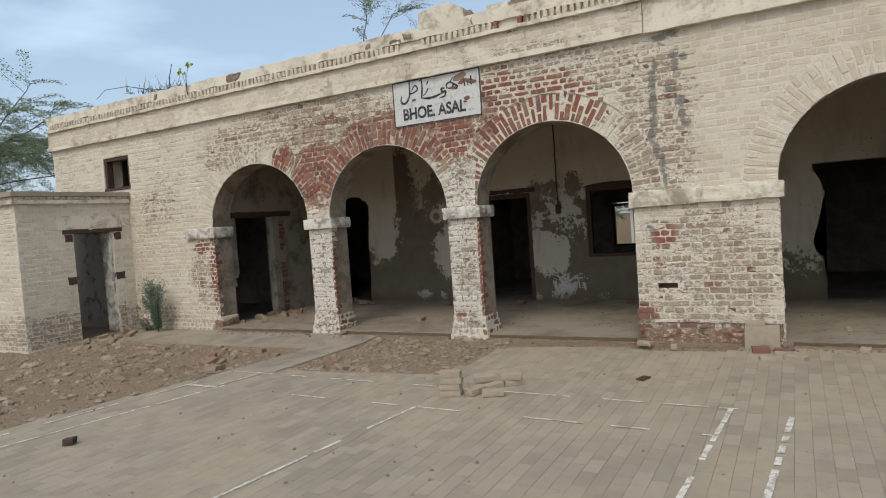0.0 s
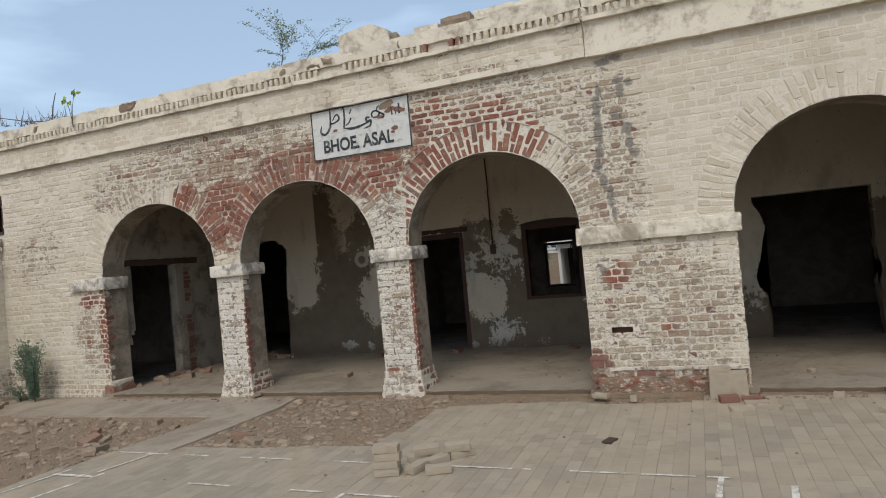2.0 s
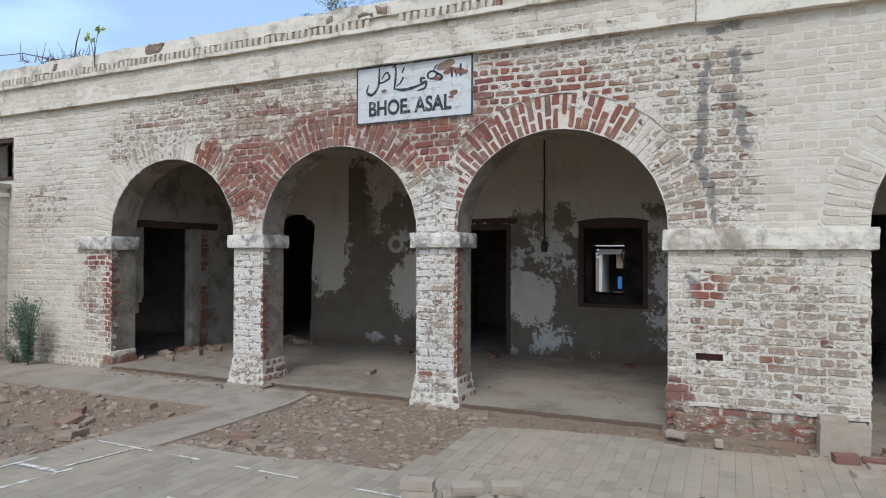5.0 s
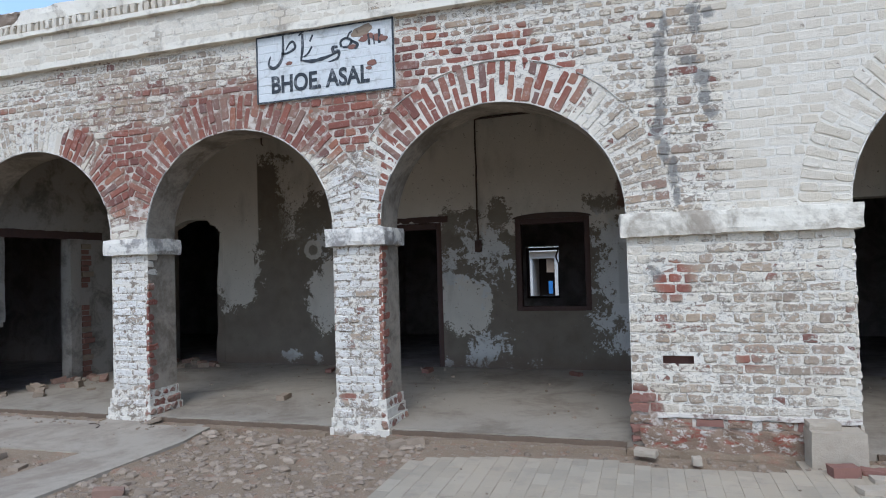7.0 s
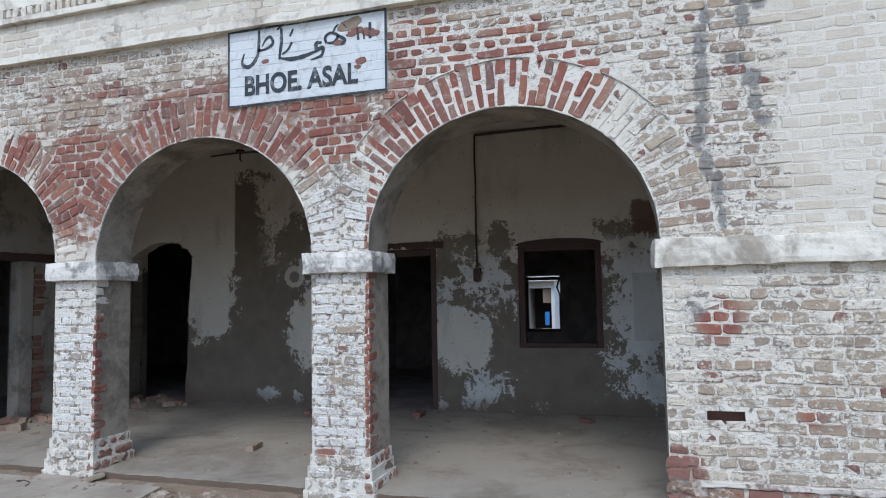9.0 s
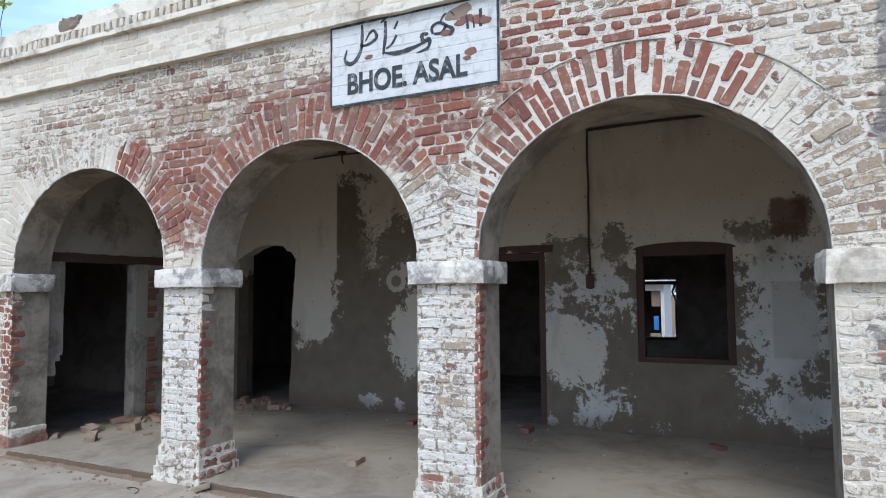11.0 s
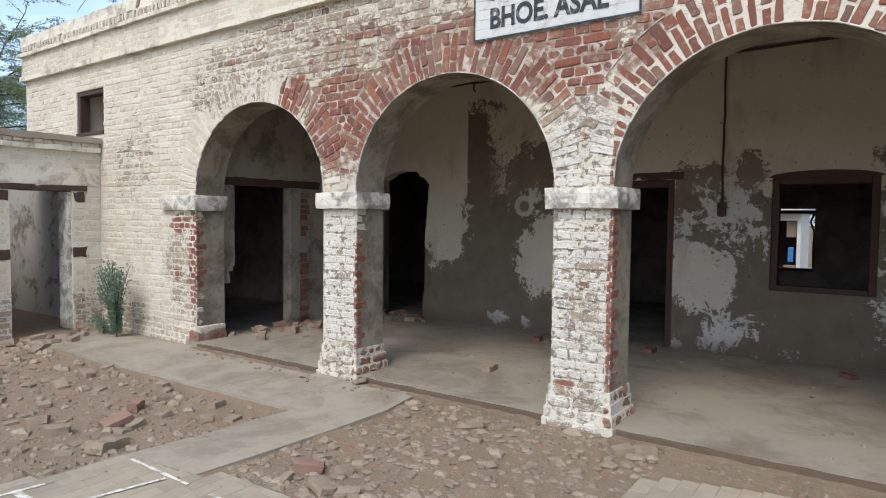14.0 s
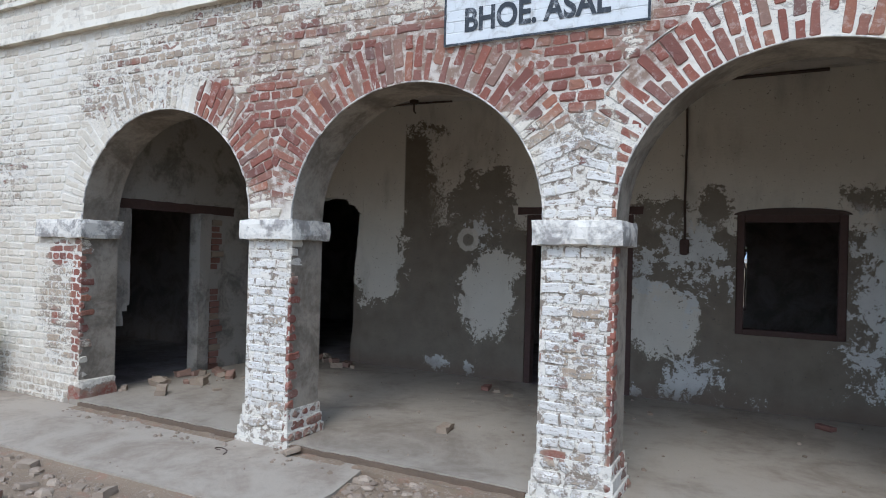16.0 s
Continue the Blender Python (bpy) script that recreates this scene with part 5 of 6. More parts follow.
# the name in flowing script, right to left
for pts, widths in (
    ([(-0.42, 0.63), (-0.42, 0.53), (-0.43, 0.43), (-0.47, 0.36), (-0.53, 0.33), (-0.58, 0.37), (-0.56, 0.45)], [0.016, 0.026, 0.026, 0.03, 0.034, 0.026, 0.008]),
    ([(-0.43, 0.46), (-0.37, 0.46), (-0.29, 0.5), (-0.31, 0.56), (-0.35, 0.55), (-0.39, 0.49)], [0.018, 0.02, 0.024, 0.022, 0.018, 0.008]),
    ([(-0.21, 0.62), (-0.21, 0.49), (-0.23, 0.36)], [0.022, 0.03, 0.014]),
    ([(-0.25, 0.61), (-0.21, 0.64), (-0.16, 0.66)], [0.008, 0.02, 0.01]),
    ([(-0.1, 0.6), (-0.13, 0.54)], [0.014, 0.02]),
    ([(-0.11, 0.49), (-0.15, 0.43), (-0.2, 0.4)], [0.02, 0.018, 0.012]),
    ([(-0.22, 0.37), (-0.12, 0.35), (-0.0, 0.36), (0.12, 0.39)], [0.012, 0.034, 0.032, 0.014]),
    ([(0.16, 0.45), (0.11, 0.45), (0.12, 0.4), (0.17, 0.41), (0.16, 0.35), (0.11, 0.33), (0.06, 0.32)], [0.02, 0.032, 0.03, 0.03, 0.022, 0.018, 0.006]),
    ([(0.2, 0.44), (0.19, 0.49), (0.24, 0.52), (0.3, 0.49), (0.27, 0.44), (0.21, 0.44)], [0.02, 0.024, 0.02, 0.024, 0.022, 0.018]),
    ([(0.3, 0.49), (0.36, 0.45), (0.34, 0.42), (0.29, 0.44)], [0.022, 0.03, 0.026, 0.012]),
    ([(0.26, 0.52), (0.28, 0.56), (0.31, 0.58)], [0.012, 0.016, 0.01]),
    ([(0.47, 0.53), (0.48, 0.43)], [0.016, 0.022]),
    ([(0.58, 0.56), (0.58, 0.43)], [0.024, 0.024]),
    ([(0.52, 0.51), (0.53, 0.43)], [0.008, 0.014]),
):
    part("script_stroke", brush_stroke(pts, widths), M_BLACK, sign)
for k, (x, z, r) in enumerate(((0.36, 0.55, 0.05), (0.43, 0.575, 0.055), (0.47, 0.51, 0.035), (0.42, 0.485, 0.03), (0.56, 0.49, 0.04), (0.30, 0.43, 0.028), (0.50, 0.26, 0.032), (0.47, 0.215, 0.02), (-0.36, 0.36, 0.022), (0.62, 0.47, 0.03))):
    rim = [(x + r * 1.5 * (1 + 0.7 * noise.noise((q * 1.3, k, 2))) * math.cos(0.5236 * q), z + r * 0.8 * (1 + 0.7 * noise.noise((q * 1.3, k, 8))) * math.sin(0.5236 * q)) for q in range(12)]
    part("peeled_patch", outline_solid(rim, -0.0122 - 0.0005 * k, -0.004, 0), M_RUBBLE if k < 2 else M_RED, panel)

# ---------- conduit and switch on the porch wall ----------
duct = group_of("wall_conduit", (0.56, BACK_Y, 1.78))
tagged(duct, "old rusty electrical conduit with a switch box on the wall", "conduit")
part("pipe", tube(bmesh.new(), [(0.0 + 0.012 * noise.noise((z * 3, 0, 0)), -0.03, z) for z in [0.1 + 0.17 * k for k in range(11)]], 0.014, 0.013), M_IRON, duct)
part("switch_box", rough_box(-0.05, 0.05, -0.05, 0.0, -0.08, 0.1, 0.03, 0.004), M_WOOD, duct)
part("ceiling_pipe", tube(bmesh.new(), [(0.0, -0.04, 1.8), (0.65, -0.05, 1.812), (1.33, -0.05, 1.815)], 0.016, 0.016), M_IRON, duct)
hook = group_of("ceiling_hook", (-2.76, 3.1, 3.62))
tagged(hook, "small dark iron hook on the porch ceiling", "hook")
part("plate", tube(bmesh.new(), [(0, 0, 0), (0, 0, -0.04)], 0.06, 0.06, 10), M_IRON, hook)
part("stem", tube(bmesh.new(), [(0, 0, -0.04), (0, 0, -0.14), (0.03, 0, -0.17)], 0.012, 0.01), M_IRON, hook)
part("pipe", tube(bmesh.new(), [(-0.55, 0.1, -0.03), (-0.1, 0.05, -0.025), (0.5, 0.1, -0.03)], 0.012, 0.012), M_IRON, hook)


# ---------- loose masonry ----------
def lump(name, material, size, at, turn=(0, 0, 0), label="", category="brick", group="", broken=True, seed=0):
    """One loose brick or broken piece, resting on what is under it."""
    lx, ly, lz = size
    bm = rough_box(-lx / 2, lx / 2, -ly / 2, ly / 2, 0, lz, min(size) * 0.6, min(size) * 0.05, 9.0, 0.008)
    for v in bm.verts:
        p = v.co + Vector((seed * 3.7, seed * 1.3, seed))
        if broken:
            v.co += noise.noise_vector(p * 14) * min(size) * 0.17
    ob = part(name, bm, material)
    ob.matrix_world = Matrix.LocRotScale(at, Euler([radians(a) for a in turn]), None)
    return tagged(ob, label, category, group)


for k in range(4):
    lump("concrete_paver", M_BLOCK, (0.215, 0.108, 0.06), (1.40 + random.uniform(-0.008, 0.008), -2.72 + random.uniform(-0.008, 0.008), 0.004 + k * 0.0615), (0, 0, 14 + random.uniform(-4, 4)),
         "dusty grey concrete paver in a small stack", "paver", "stacked pavers", False, k)
for k, (x, y, zz, tx, tz) in enumerate(((1.60, -2.60, 0.004, 0, 75), (1.70, -2.42, 0.004, 0, 60), (1.52, -2.36, 0.004, 0, 30), (1.58, -2.34, 0.064, 6, 25), (1.80, -2.62, 0.004, 0, 24), (1.84, -2.2, 0.004, 0, 38), (1.82, -2.22, 0.064, 4, 20))):
    lump("concrete_paver", M_BLOCK, (0.215, 0.108, 0.06), (x, y, zz), (tx, 0, tz), "loose grey concrete paver lying on the yard", "paver", "loose pavers", False, k + 9)
lump("stone_block", M_BLOCK, (0.36, 0.2, 0.285), (4.03, -0.2, 0.0), (0, 0, 3), "rough grey concrete block leaning at the pier foot", "block", "", False, 31)
lump("stone_slab", M_BLOCK, (0.21, 0.13, 0.055), (3.96, -0.17, 0.283), (0, 0, 4), "thin concrete slab lying on a block", "slab", "", False, 32)
lump("red_brick", M_RED, (0.18, 0.11, 0.10), (4.02, -0.42, 0.0), (0, 0, 12), "half round red brick beside the pier", "brick", "", False, 33)
lump("red_brick", M_RED, (0.2, 0.1, 0.07), (4.24, -0.36, 0.0), (0, 0, -8), "red brick lying beside the pier", "brick", "", True, 34)
for k, (x, y, tz) in enumerate(((4.12, -0.72, 18), (4.36, -0.66, -25), (4.26, -0.50, 5))):
    lump("concrete_paver", M_BLOCK, (0.215, 0.108, 0.06), (x, y, 0.002), (0, 0, tz), "loose grey concrete paver lying on the yard", "paver", "loose pavers", False, 40 + k)
# flat dark lump on the paving that imitates the dark of an open gap
drain = lump("drain_hole_cover", M_IRON, (0.09, 0.15, 0.02), (3.03, -1.72, 0.004), (0, 0, -20), "flat dark lump standing for a broken gap between the pavers", "drain", "", True, 50)
lump("brick_piece", M_IRON, (0.1, 0.07, 0.06), (-1.19, -4.95, 0.004), (0, 0, 30), "small dark brick fragment on the paving", "brick", "", True, 51)
for k, (x, y) in enumerate(((5.0, -0.25), (5.45, -0.1), (5.3, -0.8), (4.9, 0.7), (3.1, -0.35), (2.75, -0.22))):
    lump("brick_piece", M_RED if k == 1 else M_BLOCK, (random.uniform(0.05, 0.2), random.uniform(0.05, 0.1), 0.05), (x, y, (FLOOR - 0.004) if y > 0 else lift(y)), (0, 0, random.uniform(0, 180)), "small broken brick lying on the paving", "brick", "brick fragments", True, 60 + k)

# placed pieces in the earth bed and beside the arcade
BED = [(-1.95, -0.12, 0.13, 0), (-2.75, -2.07, 0.23, 1), (-2.6, -2.0, 0.14, 0), (-2.52, -1.32, 0.15, 0), (-3.3, -2.42, 0.15, 0), (-2.30, -2.38, 0.24, 0), (-2.91, -2.45, 0.2, 0), (-3.05, -1.76, 0.18, 1),
       (-2.31, -1.56, 0.15, 0), (-4.46, -1.49, 0.17, 0), (-4.25, -1.27, 0.17, 0), (-3.51, -1.24, 0.15, 0), (-4.27, -1.82, 0.2, 0), (-3.37, -2.83, 0.2, 1), (-5.93, -1.67, 0.18, 0), (-6.15, -1.28, 0.2, 0),
       (-0.86, -1.79, 0.18, 1), (-0.84, -2.0, 0.13, 0), (-0.93, -1.6, 0.12, 0), (-0.65, -1.67, 0.13, 0), (-0.54, -1.98, 0.17, 0), (-0.38, -1.9, 0.15, 0), (-0.42, -0.45, 0.16, 0), (-0.25, -0.35, 0.14, 0), (0.72, -0.28, 0.17, 0), (0.86, -0.2, 0.18, 0), (-4.7, -1.16, 0.12, 0)]
for k, (x, y, s, red) in enumerate(BED):
    lump("broken_brick", M_DUSTY if red else M_RUBBLE, (s * random.uniform(0.9, 1.1), s * random.uniform(0.5, 0.7), s * random.uniform(0.28, 0.42)), (x, y, earth_z(x, y) + (0.02 if k == 0 else -0.008)), (random.uniform(-12, 12), random.uniform(-12, 12), random.uniform(0, 180)),
         "faded red broken brick on bare earth" if red else "dusty broken brick lying on bare earth", "brick", "broken bricks in the bed", True, 80 + k)
count, tries = 0, 0
while count < 230 and tries < 4000:
    tries += 1
    x, y = random.uniform(-7.0, -1.8), random.uniform(-5.5, -1.2)
    if not inside(LEFT_DIRT, x, y) or noise.noise((x * 0.9, y * 0.9, 2)) < -0.25 * random.random() - 0.05:
        continue
    s = 0.035 + 0.115 * random.random() ** 2.2
    lump("broken_brick", M_DUSTY if random.random() < 0.07 else M_RUBBLE, (s, s * random.uniform(0.5, 0.9), s * random.uniform(0.22, 0.42)), (x, y, earth_z(x, y) - 0.012), (random.uniform(-15, 15), random.uniform(-15, 15), random.uniform(0, 180)),
         "dusty broken brick lying on bare earth", "brick", "broken bricks in the bed", True, 120 + count)
    count += 1
# debris at the foot of the doorways inside and at the outbuilding
for k in range(46):
    if k < 20:
        x, y, zz = random.uniform(-4.9, -4.1), random.uniform(0.45, 2.0), FLOOR
    elif k < 32:
        x, y, zz = random.uniform(-4.7, -3.5), random.uniform(2.7, 3.3), FLOOR
    else:
        x, y = random.uniform(-7.05, -6.3), random.uniform(-1.6, -0.15)
        zz = earth_z(x, y) if y < -1.15 else lift(y) + 0.01
    s = random.uniform(0.06, 0.19)
    lump("broken_brick", M_DUSTY if random.random() < 0.35 else M_RUBBLE, (s, s * 0.6, s * 0.45), (x, y, zz - 0.004), (random.uniform(-14, 14), random.uniform(-14, 14), random.uniform(0, 180)), "broken brick fallen from the doorway", "brick", "bricks by the doorways", True, 300 + k)
for k, (x, y, s) in enumerate(((-1.14, 0.96, 0.19), (-1.5, 2.75, 0.16), (-1.35, 2.7, 0.12), (-1.15, 2.55, 0.1), (-3.97, 1.04, 0.1), (-0.1, 2.9, 0.2), (0.35, 2.6, 0.08), (1.9, 2.9, 0.16), (-2.6, 1.6, 0.06), (0.9, 2.2, 0.06), (-2.9, 0.7, 0.05), (2.2, 1.7, 0.05))):
    lump("broken_brick", M_RED if k in (1, 5, 7) else M_RUBBLE, (s, s * 0.55, s * 0.3), (x, y, FLOOR - 0.003), (0, 0, random.uniform(0, 180)), "broken brick lying on the porch floor", "brick", "bricks on the porch floor", True, 400 + k)


def chips(name, region, n, smin, smax, material, seed, label, flat=0.4):
    """A field of small stones that nobody could count."""
    rnd = random.Random(seed)
    v, f = [], []
    x0, x1, y0, y1, ok = region
    made = 0
    while made < n:
        x, y = rnd.uniform(x0, x1), rnd.uniform(y0, y1)
        if not ok(x, y):
            made += 0.2
            continue
        s = smin + (smax - smin) * rnd.random() ** 2.5
        base = len(v)
        zz = earth_z(x, y) if y < 0 else FLOOR
        sides = 5
        a0 = rnd.uniform(0, 6.28)
        for lev, (rr, hh) in enumerate(((1.0, -0.2), (0.95, 0.5), (0.5, 1.0))):
            for q in range(sides):
                a = a0 + 6.283 * q / sides
                r = s / 2 * rr * rnd.uniform(0.75, 1.2)
                v.append((x + r * math.cos(a) * 1.25, y + r * math.sin(a), zz + s * flat * hh * rnd.uniform(0.8, 1.1)))
        for lev in (0, 1):
            for q in range(sides):
                a, b = base + lev * sides + q, base + lev * sides + (q + 1) % sides
                f.append((a, b, b + sides, a + sides))
        f.append(tuple(base + 2 * sides + q for q in range(sides)))
        made += 1
    me = bpy.data.meshes.new(name)
    me.from_pydata(v, [], f)
    me.materials.append(material)
    return tagged(new(name, me), label, "rubble", kind="stuff")


chips("gravel", (-1.4, 1.0, -2.25, -0.1, lambda x, y: inside(GRAVEL, x, y)), 1300, 0.008, 0.08, M_GRIT, 5, "small stones and brick chips in the earth patch", 0.28)
chips("rubble_chips", (-8, -1.6, -6.5, -1.15, lambda x, y: inside(LEFT_DIRT, x, y)), 4200, 0.007, 0.055, M_GRIT, 6, "small brick chips on the bare earth", 0.45)
chips("brick_chips", (-1.4, 1.0, -2.25, -0.1, lambda x, y: inside(GRAVEL, x, y)), 300, 0.025, 0.12, M_RUBBLE, 15, "flat broken brick pieces in the earth patch", 0.28)
chips("bed_pieces", (-7, -1.6, -5.5, -1.15, lambda x, y: inside(LEFT_DIRT, x, y)), 560, 0.03, 0.16, M_RUBBLE, 16, "flat broken brick pieces on the bare earth", 0.33)
chips("yard_grit", (-3, 7, -6.5, -0.1, lambda x, y: not inside(LEFT_DIRT, x, y)), 420, 0.006, 0.028, M_GRIT, 7, "scattered grit on the paving", 0.7)
chips("porch_edge_grit", (-4.7, 5.5, -0.35, -0.06, lambda x, y: True), 500, 0.008, 0.05, M_GRIT, 8, "grit along the porch edge", 0.5)
chips("porch_grit", (-4.7, 6.0, 0.2, 3.3, lambda x, y: noise.noise((x, y, 0)) > -0.1 or y > 2.9), 420, 0.008, 0.035, M_GRIT, 9, "grit on the porch floor", 0.6)


# ---------- plants ----------
def leaf_card(v, f, p, d, size, rnd):
    """One small pointed leaf with a fold along its rib."""
    d = d.normalized()
    s = d.cross(Vector((rnd.uniform(-1, 1), rnd.uniform(-1, 1), rnd.uniform(-0.3, 1)))).normalized()
    up = s.cross(d) * size * 0.12
    n = len(v)
    v += [p, p + d * size * 0.5 + s * size * 0.28, p + d * size, p + d * size * 0.5 - s * size * 0.28, p + d * size * 0.5 + up]
    f += [(n, n + 1, n + 4), (n + 1, n + 2, n + 4), (n + 2, n + 3, n + 4), (n + 3, n, n + 4)]


def thorn_tree(name, at, height, spread, seed, label, twigs=110, leaf=0.045, per=26, limbs=7, lean=(0, 0), rise=0.45, droop=0.5, flat=False, bias=(0, 0), low=0.55):
    """A sparse thorn tree: tapered trunk, crooked limbs, fine twigs with feathery leaves."""
    rnd = random.Random(seed)
    tree = group_of(name, at)
    tagged(tree, label, "tree")
    wood = bmesh.new()
    fork = height * rise
    tube(wood, [(lean[0] * s, lean[1] * s, fork * s) for s in (0, 0.35, 0.7, 1)], 0.16, 0.11, 8)
    lv, lf = [], []
    base = Vector((lean[0], lean[1], fork))
    arms = []
    for i in range(limbs):
        a = 6.283 * i / limbs + rnd.uniform(-0.3, 0.3)
        out = Vector((math.cos(a) + bias[0], math.sin(a) + bias[1], rnd.uniform(-0.05, 0.55) if flat else rnd.uniform(0.35, 1.1)))
        p = base * rnd.uniform(low, 1.0) if flat else base.copy()
        pts = [p.copy()]
        steps = 6
        for s in range(steps):
            out = (out + Vector((rnd.uniform(-0.3, 0.3), rnd.uniform(-0.3, 0.3), rnd.uniform(-0.25, 0.12))) * (0.7 if flat else 1.0)).normalized()
            p = p + out * spread * rnd.uniform(0.75, 1.15) / steps
            p.z = min(p.z, height)
            pts.append(p.copy())
        tube(wood, pts, 0.022 if flat else 0.045, 0.006 if flat else 0.012, 5)
        arms.append(pts)
    for i in range(twigs):
        pts = rnd.choice(arms)
        k = rnd.randint(1, len(pts) - 1)
        p = pts[k - 1].lerp(pts[k], rnd.random())
        out = (p - base).normalized() * 0.7 + Vector((rnd.uniform(-1, 1), rnd.uniform(-1, 1), rnd.uniform(-0.12, 0.3) if flat else rnd.uniform(-0.35, 0.45)))
        tw = [p.copy()]
        L = spread * rnd.uniform(0.25, 0.6)
        for s in range(5):
            out = (out.normalized() + Vector((rnd.uniform(-0.3, 0.3), rnd.uniform(-0.3, 0.3), -0.14 * droop * s)))
            p = p + out.normalized() * L / 5
            tw.append(p.copy())
        tube(wood, tw, 0.007, 0.002, 3)
        for q in range(per):
            t = rnd.uniform(0.5, 4.99)
            a = tw[int(t)].lerp(tw[int(t) + 1], t % 1)
            d = Vector((rnd.uniform(-1, 1), rnd.uniform(-1, 1), rnd.uniform(-0.25, 0.3) if flat else rnd.uniform(-0.6, 0.8)))
            leaf_card(lv, lf, a + d * (0.09 if flat else 0.03), d, leaf * rnd.uniform(0.6, 1.5), rnd)
    part("trunk", wood, M_BARK, tree)
    me = bpy.data.meshes.new("crown")
    me.from_pydata(lv, [], lf)
    me.materials.append(M_LEAF)
    crown = new("crown", me)
    crown.parent = tree
    return tree


thorn_tree("thorn_tree", (-15.0, 1.2, -0.03), 7.2, 3.6, 11, "sparse green thorn tree with fine drooping twigs", 1150, 0.04, 170, 42, (0.2, 0), 0.7, 0.35, True, (0, 0), 0.3)
thorn_tree("thorn_tree", (-7.9, 9.6, -0.03), 8.85, 2.8, 23, "sparse thorn tree behind the flat roof", 320, 0.05, 80, 18, (0.1, 0), 0.87, 0.3, True, (-0.5, 0))
for k, (x, y, h) in enumerate(((-3.1, 18.5, 4.2), (-6.5, 26, 5.5), (-1.5, 34, 6.5), (-13, 22, 5.0), (4.5, 30, 5.0))):
    thorn_tree("thorn_tree", (x, y, -0.03), h, 3.6, 40 + k, "green thorn tree beyond the building", 150, 0.16, 26, 7, (0.2, 0), 0.3, 0.6)


def shrub(name, at, height, spread, stems, seed, label, leaf=0.05, per=60, material=None):
    rnd = random.Random(seed)
    ob = group_of(name, at)
    tagged(ob, label, "shrub")
    lv, lf = [], []
    for i in range(stems):
        out = Vector((rnd.uniform(-1, 1), rnd.uniform(-0.6, 0.3), 0)) * spread
        h = height * rnd.uniform(0.6, 1.0)
        pts = [Vector((out.x * t * t, out.y * t * t, h * t)) + noise.noise_vector(Vector((i, t * 3, seed))) * 0.04 * t for t in (0, 0.25, 0.5, 0.75, 1)]
        part("stem", tube(bmesh.new(), pts, 0.008, 0.003, 4), M_BARK, ob)
        for q in range(per):
            t = rnd.uniform(0.3, 3.99)
            a = pts[int(t)].lerp(pts[int(t) + 1], t % 1)
            d = Vector((rnd.uniform(-1, 1), rnd.uniform(-1, 0.6), rnd.uniform(-0.3, 0.9)))
            leaf_card(lv, lf, a + d * 0.05, d, leaf * rnd.uniform(0.6, 1.4), rnd)
    me = bpy.data.meshes.new("foliage")
    me.from_pydata(lv, [], lf)
    me.materials.append(material or M_SHRUB)
    c = new("foliage", me)
    c.parent = ob
    return ob


shrub("wild_shrub", (-6.15, -0.3, 0.03), 1.0, 0.30, 30, 3, "grey-green wild shrub growing at the wall foot", 0.036, 130)
shrub("wild_shrub", (-6.5, -0.3, 0.03), 0.3, 0.25, 8, 4, "low dry weed at the wall foot", 0.04, 25)

# sapling and dead twigs on the parapet
sap = group_of("roof_sapling", (-5.05, 0.0, 4.30))
tagged(sap, "thin sapling with a few leaves rooted in the cornice", "plant")
bm = bmesh.new()
tips = []
for k, (dx, h) in enumerate(((-0.12, 0.52), (0.02, 0.42), (0.12, 0.58))):
    pts = [(dx * t * t, -0.1 - 0.02 * t, h * t) for t in (0, 0.3, 0.6, 1)]
    tube(bm, pts, 0.006, 0.003, 5)
    tips.append(Vector(pts[-1]))
part("stem", bm, M_BARK, sap)
rnd = random.Random(77)
for tip in tips:
    for q in range(3):
        lv, lf = [], []
        d = Vector((rnd.uniform(-1, 1), rnd.uniform(-0.6, 0.2), rnd.uniform(-1.2, 0.4)))
        leaf_card(lv, lf, tip + Vector((0, 0, -0.03 * q)), d, 0.11, rnd)
        me = bpy.data.meshes.new("leaf")
        me.from_pydata(lv, [], lf)
        me.materials.append(M_SAP)
        lo = new("leaf", me)
        lo.parent = sap
twigs = group_of("dead_twigs", (-5.9, 0.12, TOP_Z))
tagged(twigs, "dry dead thorn branch lying on the parapet", "branch")
bm = bmesh.new()
tube(bm, [(0.9, 0, 0.0), (0.3, 0, 0.03), (-0.4, 0, 0.12), (-1.1, 0, 0.30), (-1.8, 0, 0.34), (-2.1, 0, 0.2)], 0.012, 0.004, 5)
for k in range(80):
    x = rnd.uniform(-1.0, 0.6)
    p = Vector((x, rnd.uniform(-0.1, 0.1), 0.02 + 0.12 * max(0, -x)))
    d = Vector((rnd.uniform(-0.8, 0.5), rnd.uniform(-0.2, 0.2), rnd.uniform(0.1, 0.7)))
    L = rnd.uniform(0.2, 0.5)
    tube(bm, [p, p + d * L * 0.5, p + d * L + Vector((rnd.uniform(-0.05, 0.05), 0, rnd.uniform(-0.05, 0.02)))], 0.006, 0.002, 3)
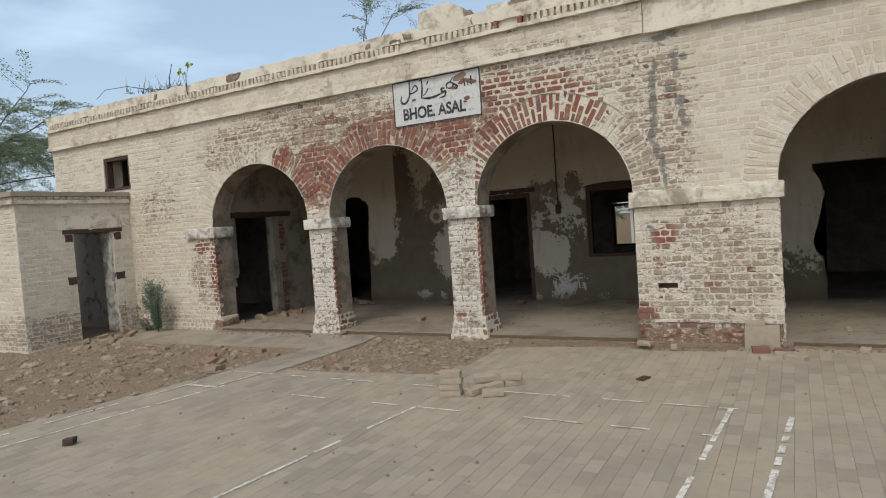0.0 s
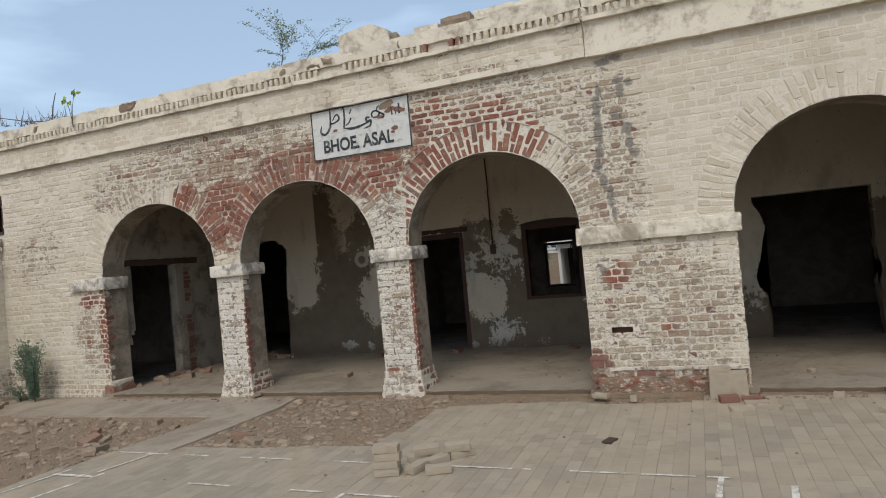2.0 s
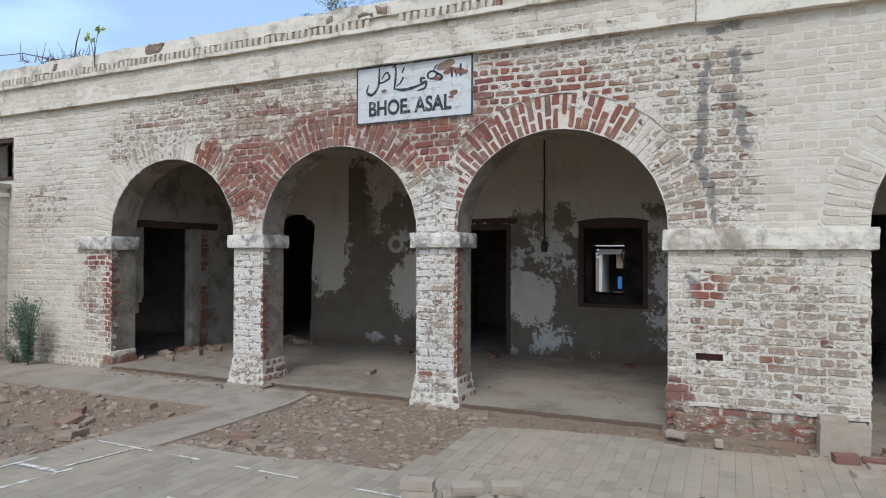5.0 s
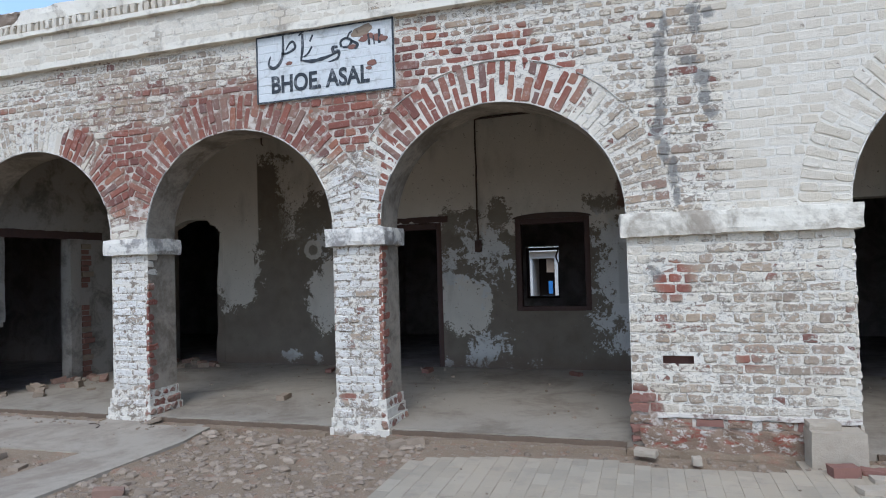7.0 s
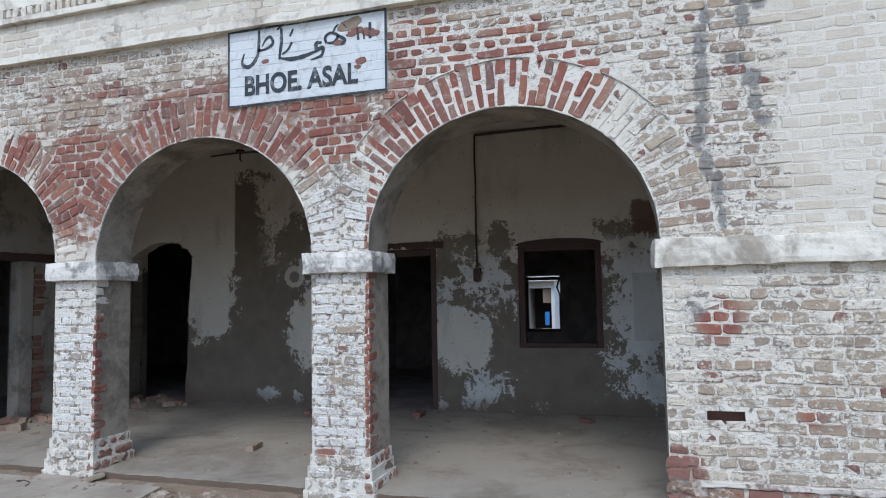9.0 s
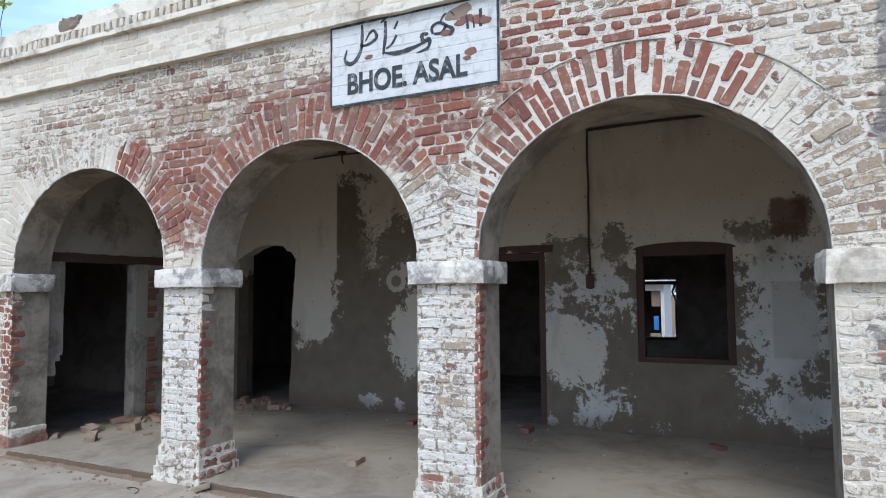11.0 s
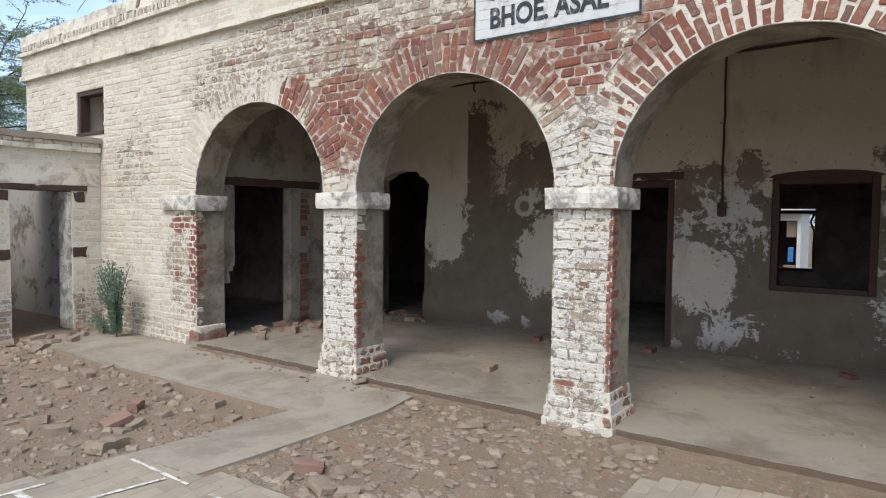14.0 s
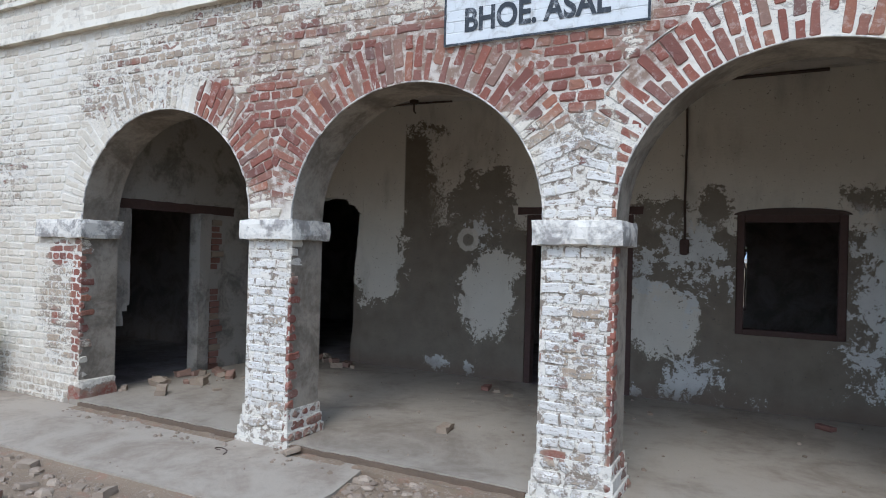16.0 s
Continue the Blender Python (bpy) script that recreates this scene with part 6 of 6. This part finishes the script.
tube(bm, [(0.1, 0, 0), (0.16, 0, 0.3), (0.24, 0, 0.5)], 0.012, 0.006, 5)
part("branch", bm, M_BARK, twigs)

wire = group_of("wire_scrap", (-2.48, -0.41, 0.035))
tagged(wire, "small curl of dark wire lying on the cement path", "wire")
part("coil", tube(bmesh.new(), [(0.09 * math.cos(t) + 0.03 * t, 0.06 * math.sin(t), 0.008 + 0.012 * t) for t in [0.5 * k for k in range(10)]], 0.005, 0.004, 5), M_IRON, wire)

# ---------- beyond the rear window ----------
hut = group_of("small_hut", (-0.75, 17.0, 0.0))
tagged(hut, "small white hut with a flat roof and a blue door", "hut")
bm = bmesh.new()
add_box(bm, -0.22, -0.12, -1.0, 1.0, 0, 1.9)
add_box(bm, 0.62, 0.72, -1.0, 1.0, 0, 1.9)
add_box(bm, -0.12, 0.62, -1.0, 1.0, 1.68, 1.9)
part("wall", bm, M_HUT, hut)
part("roof", rough_box(-0.62, 0.86, -1.3, 1.2, 1.9, 2.05, 0.2, 0.01), M_HUT, hut)
# solid dark block in place of the hut's shaded inside
part("shade_block", box(-0.12, 0.62, 0.4, 0.9, 0, 1.68), M_DARK, hut)
part("door", box(0.4, 0.54, -0.96, -0.9, 0.5, 0.92, 0.01), M_BLUE, hut)
part("step", box(0.3, 0.6, -1.0, -0.86, 0, 0.4, 0.01), M_GRIT, hut)
part("shelf_panel", box(0.34, 0.6, -0.9, -0.86, 1.2, 1.68, 0.01), M_GRIT, hut)
far = group_of("boundary_wall", (4, 24, 0))
tagged(far, "long pale boundary wall behind the station", "wall", kind="structure")
part("wall_face", rough_box(-14, 14, 0, 0.25, -0.05, 1.5, 0.8, 0.01), M_RUBBLE, far)
part("coping", rough_box(-14, 14, -0.04, 0.29, 1.5, 1.6, 0.8, 0.01), M_HUT, far)
post = group_of("lamp_post", (1.1, 19.5, 0))
tagged(post, "thin pale street pole behind the station", "pole")
part("pole", tube(bmesh.new(), [(0, 0, -0.05), (0, 0, 6.0)], 0.06, 0.04, 8), M_HUT, post)

# the bricks of the outbuilding's face, one by one
wing_bricks.single("brick", M_BRICK1, wing)
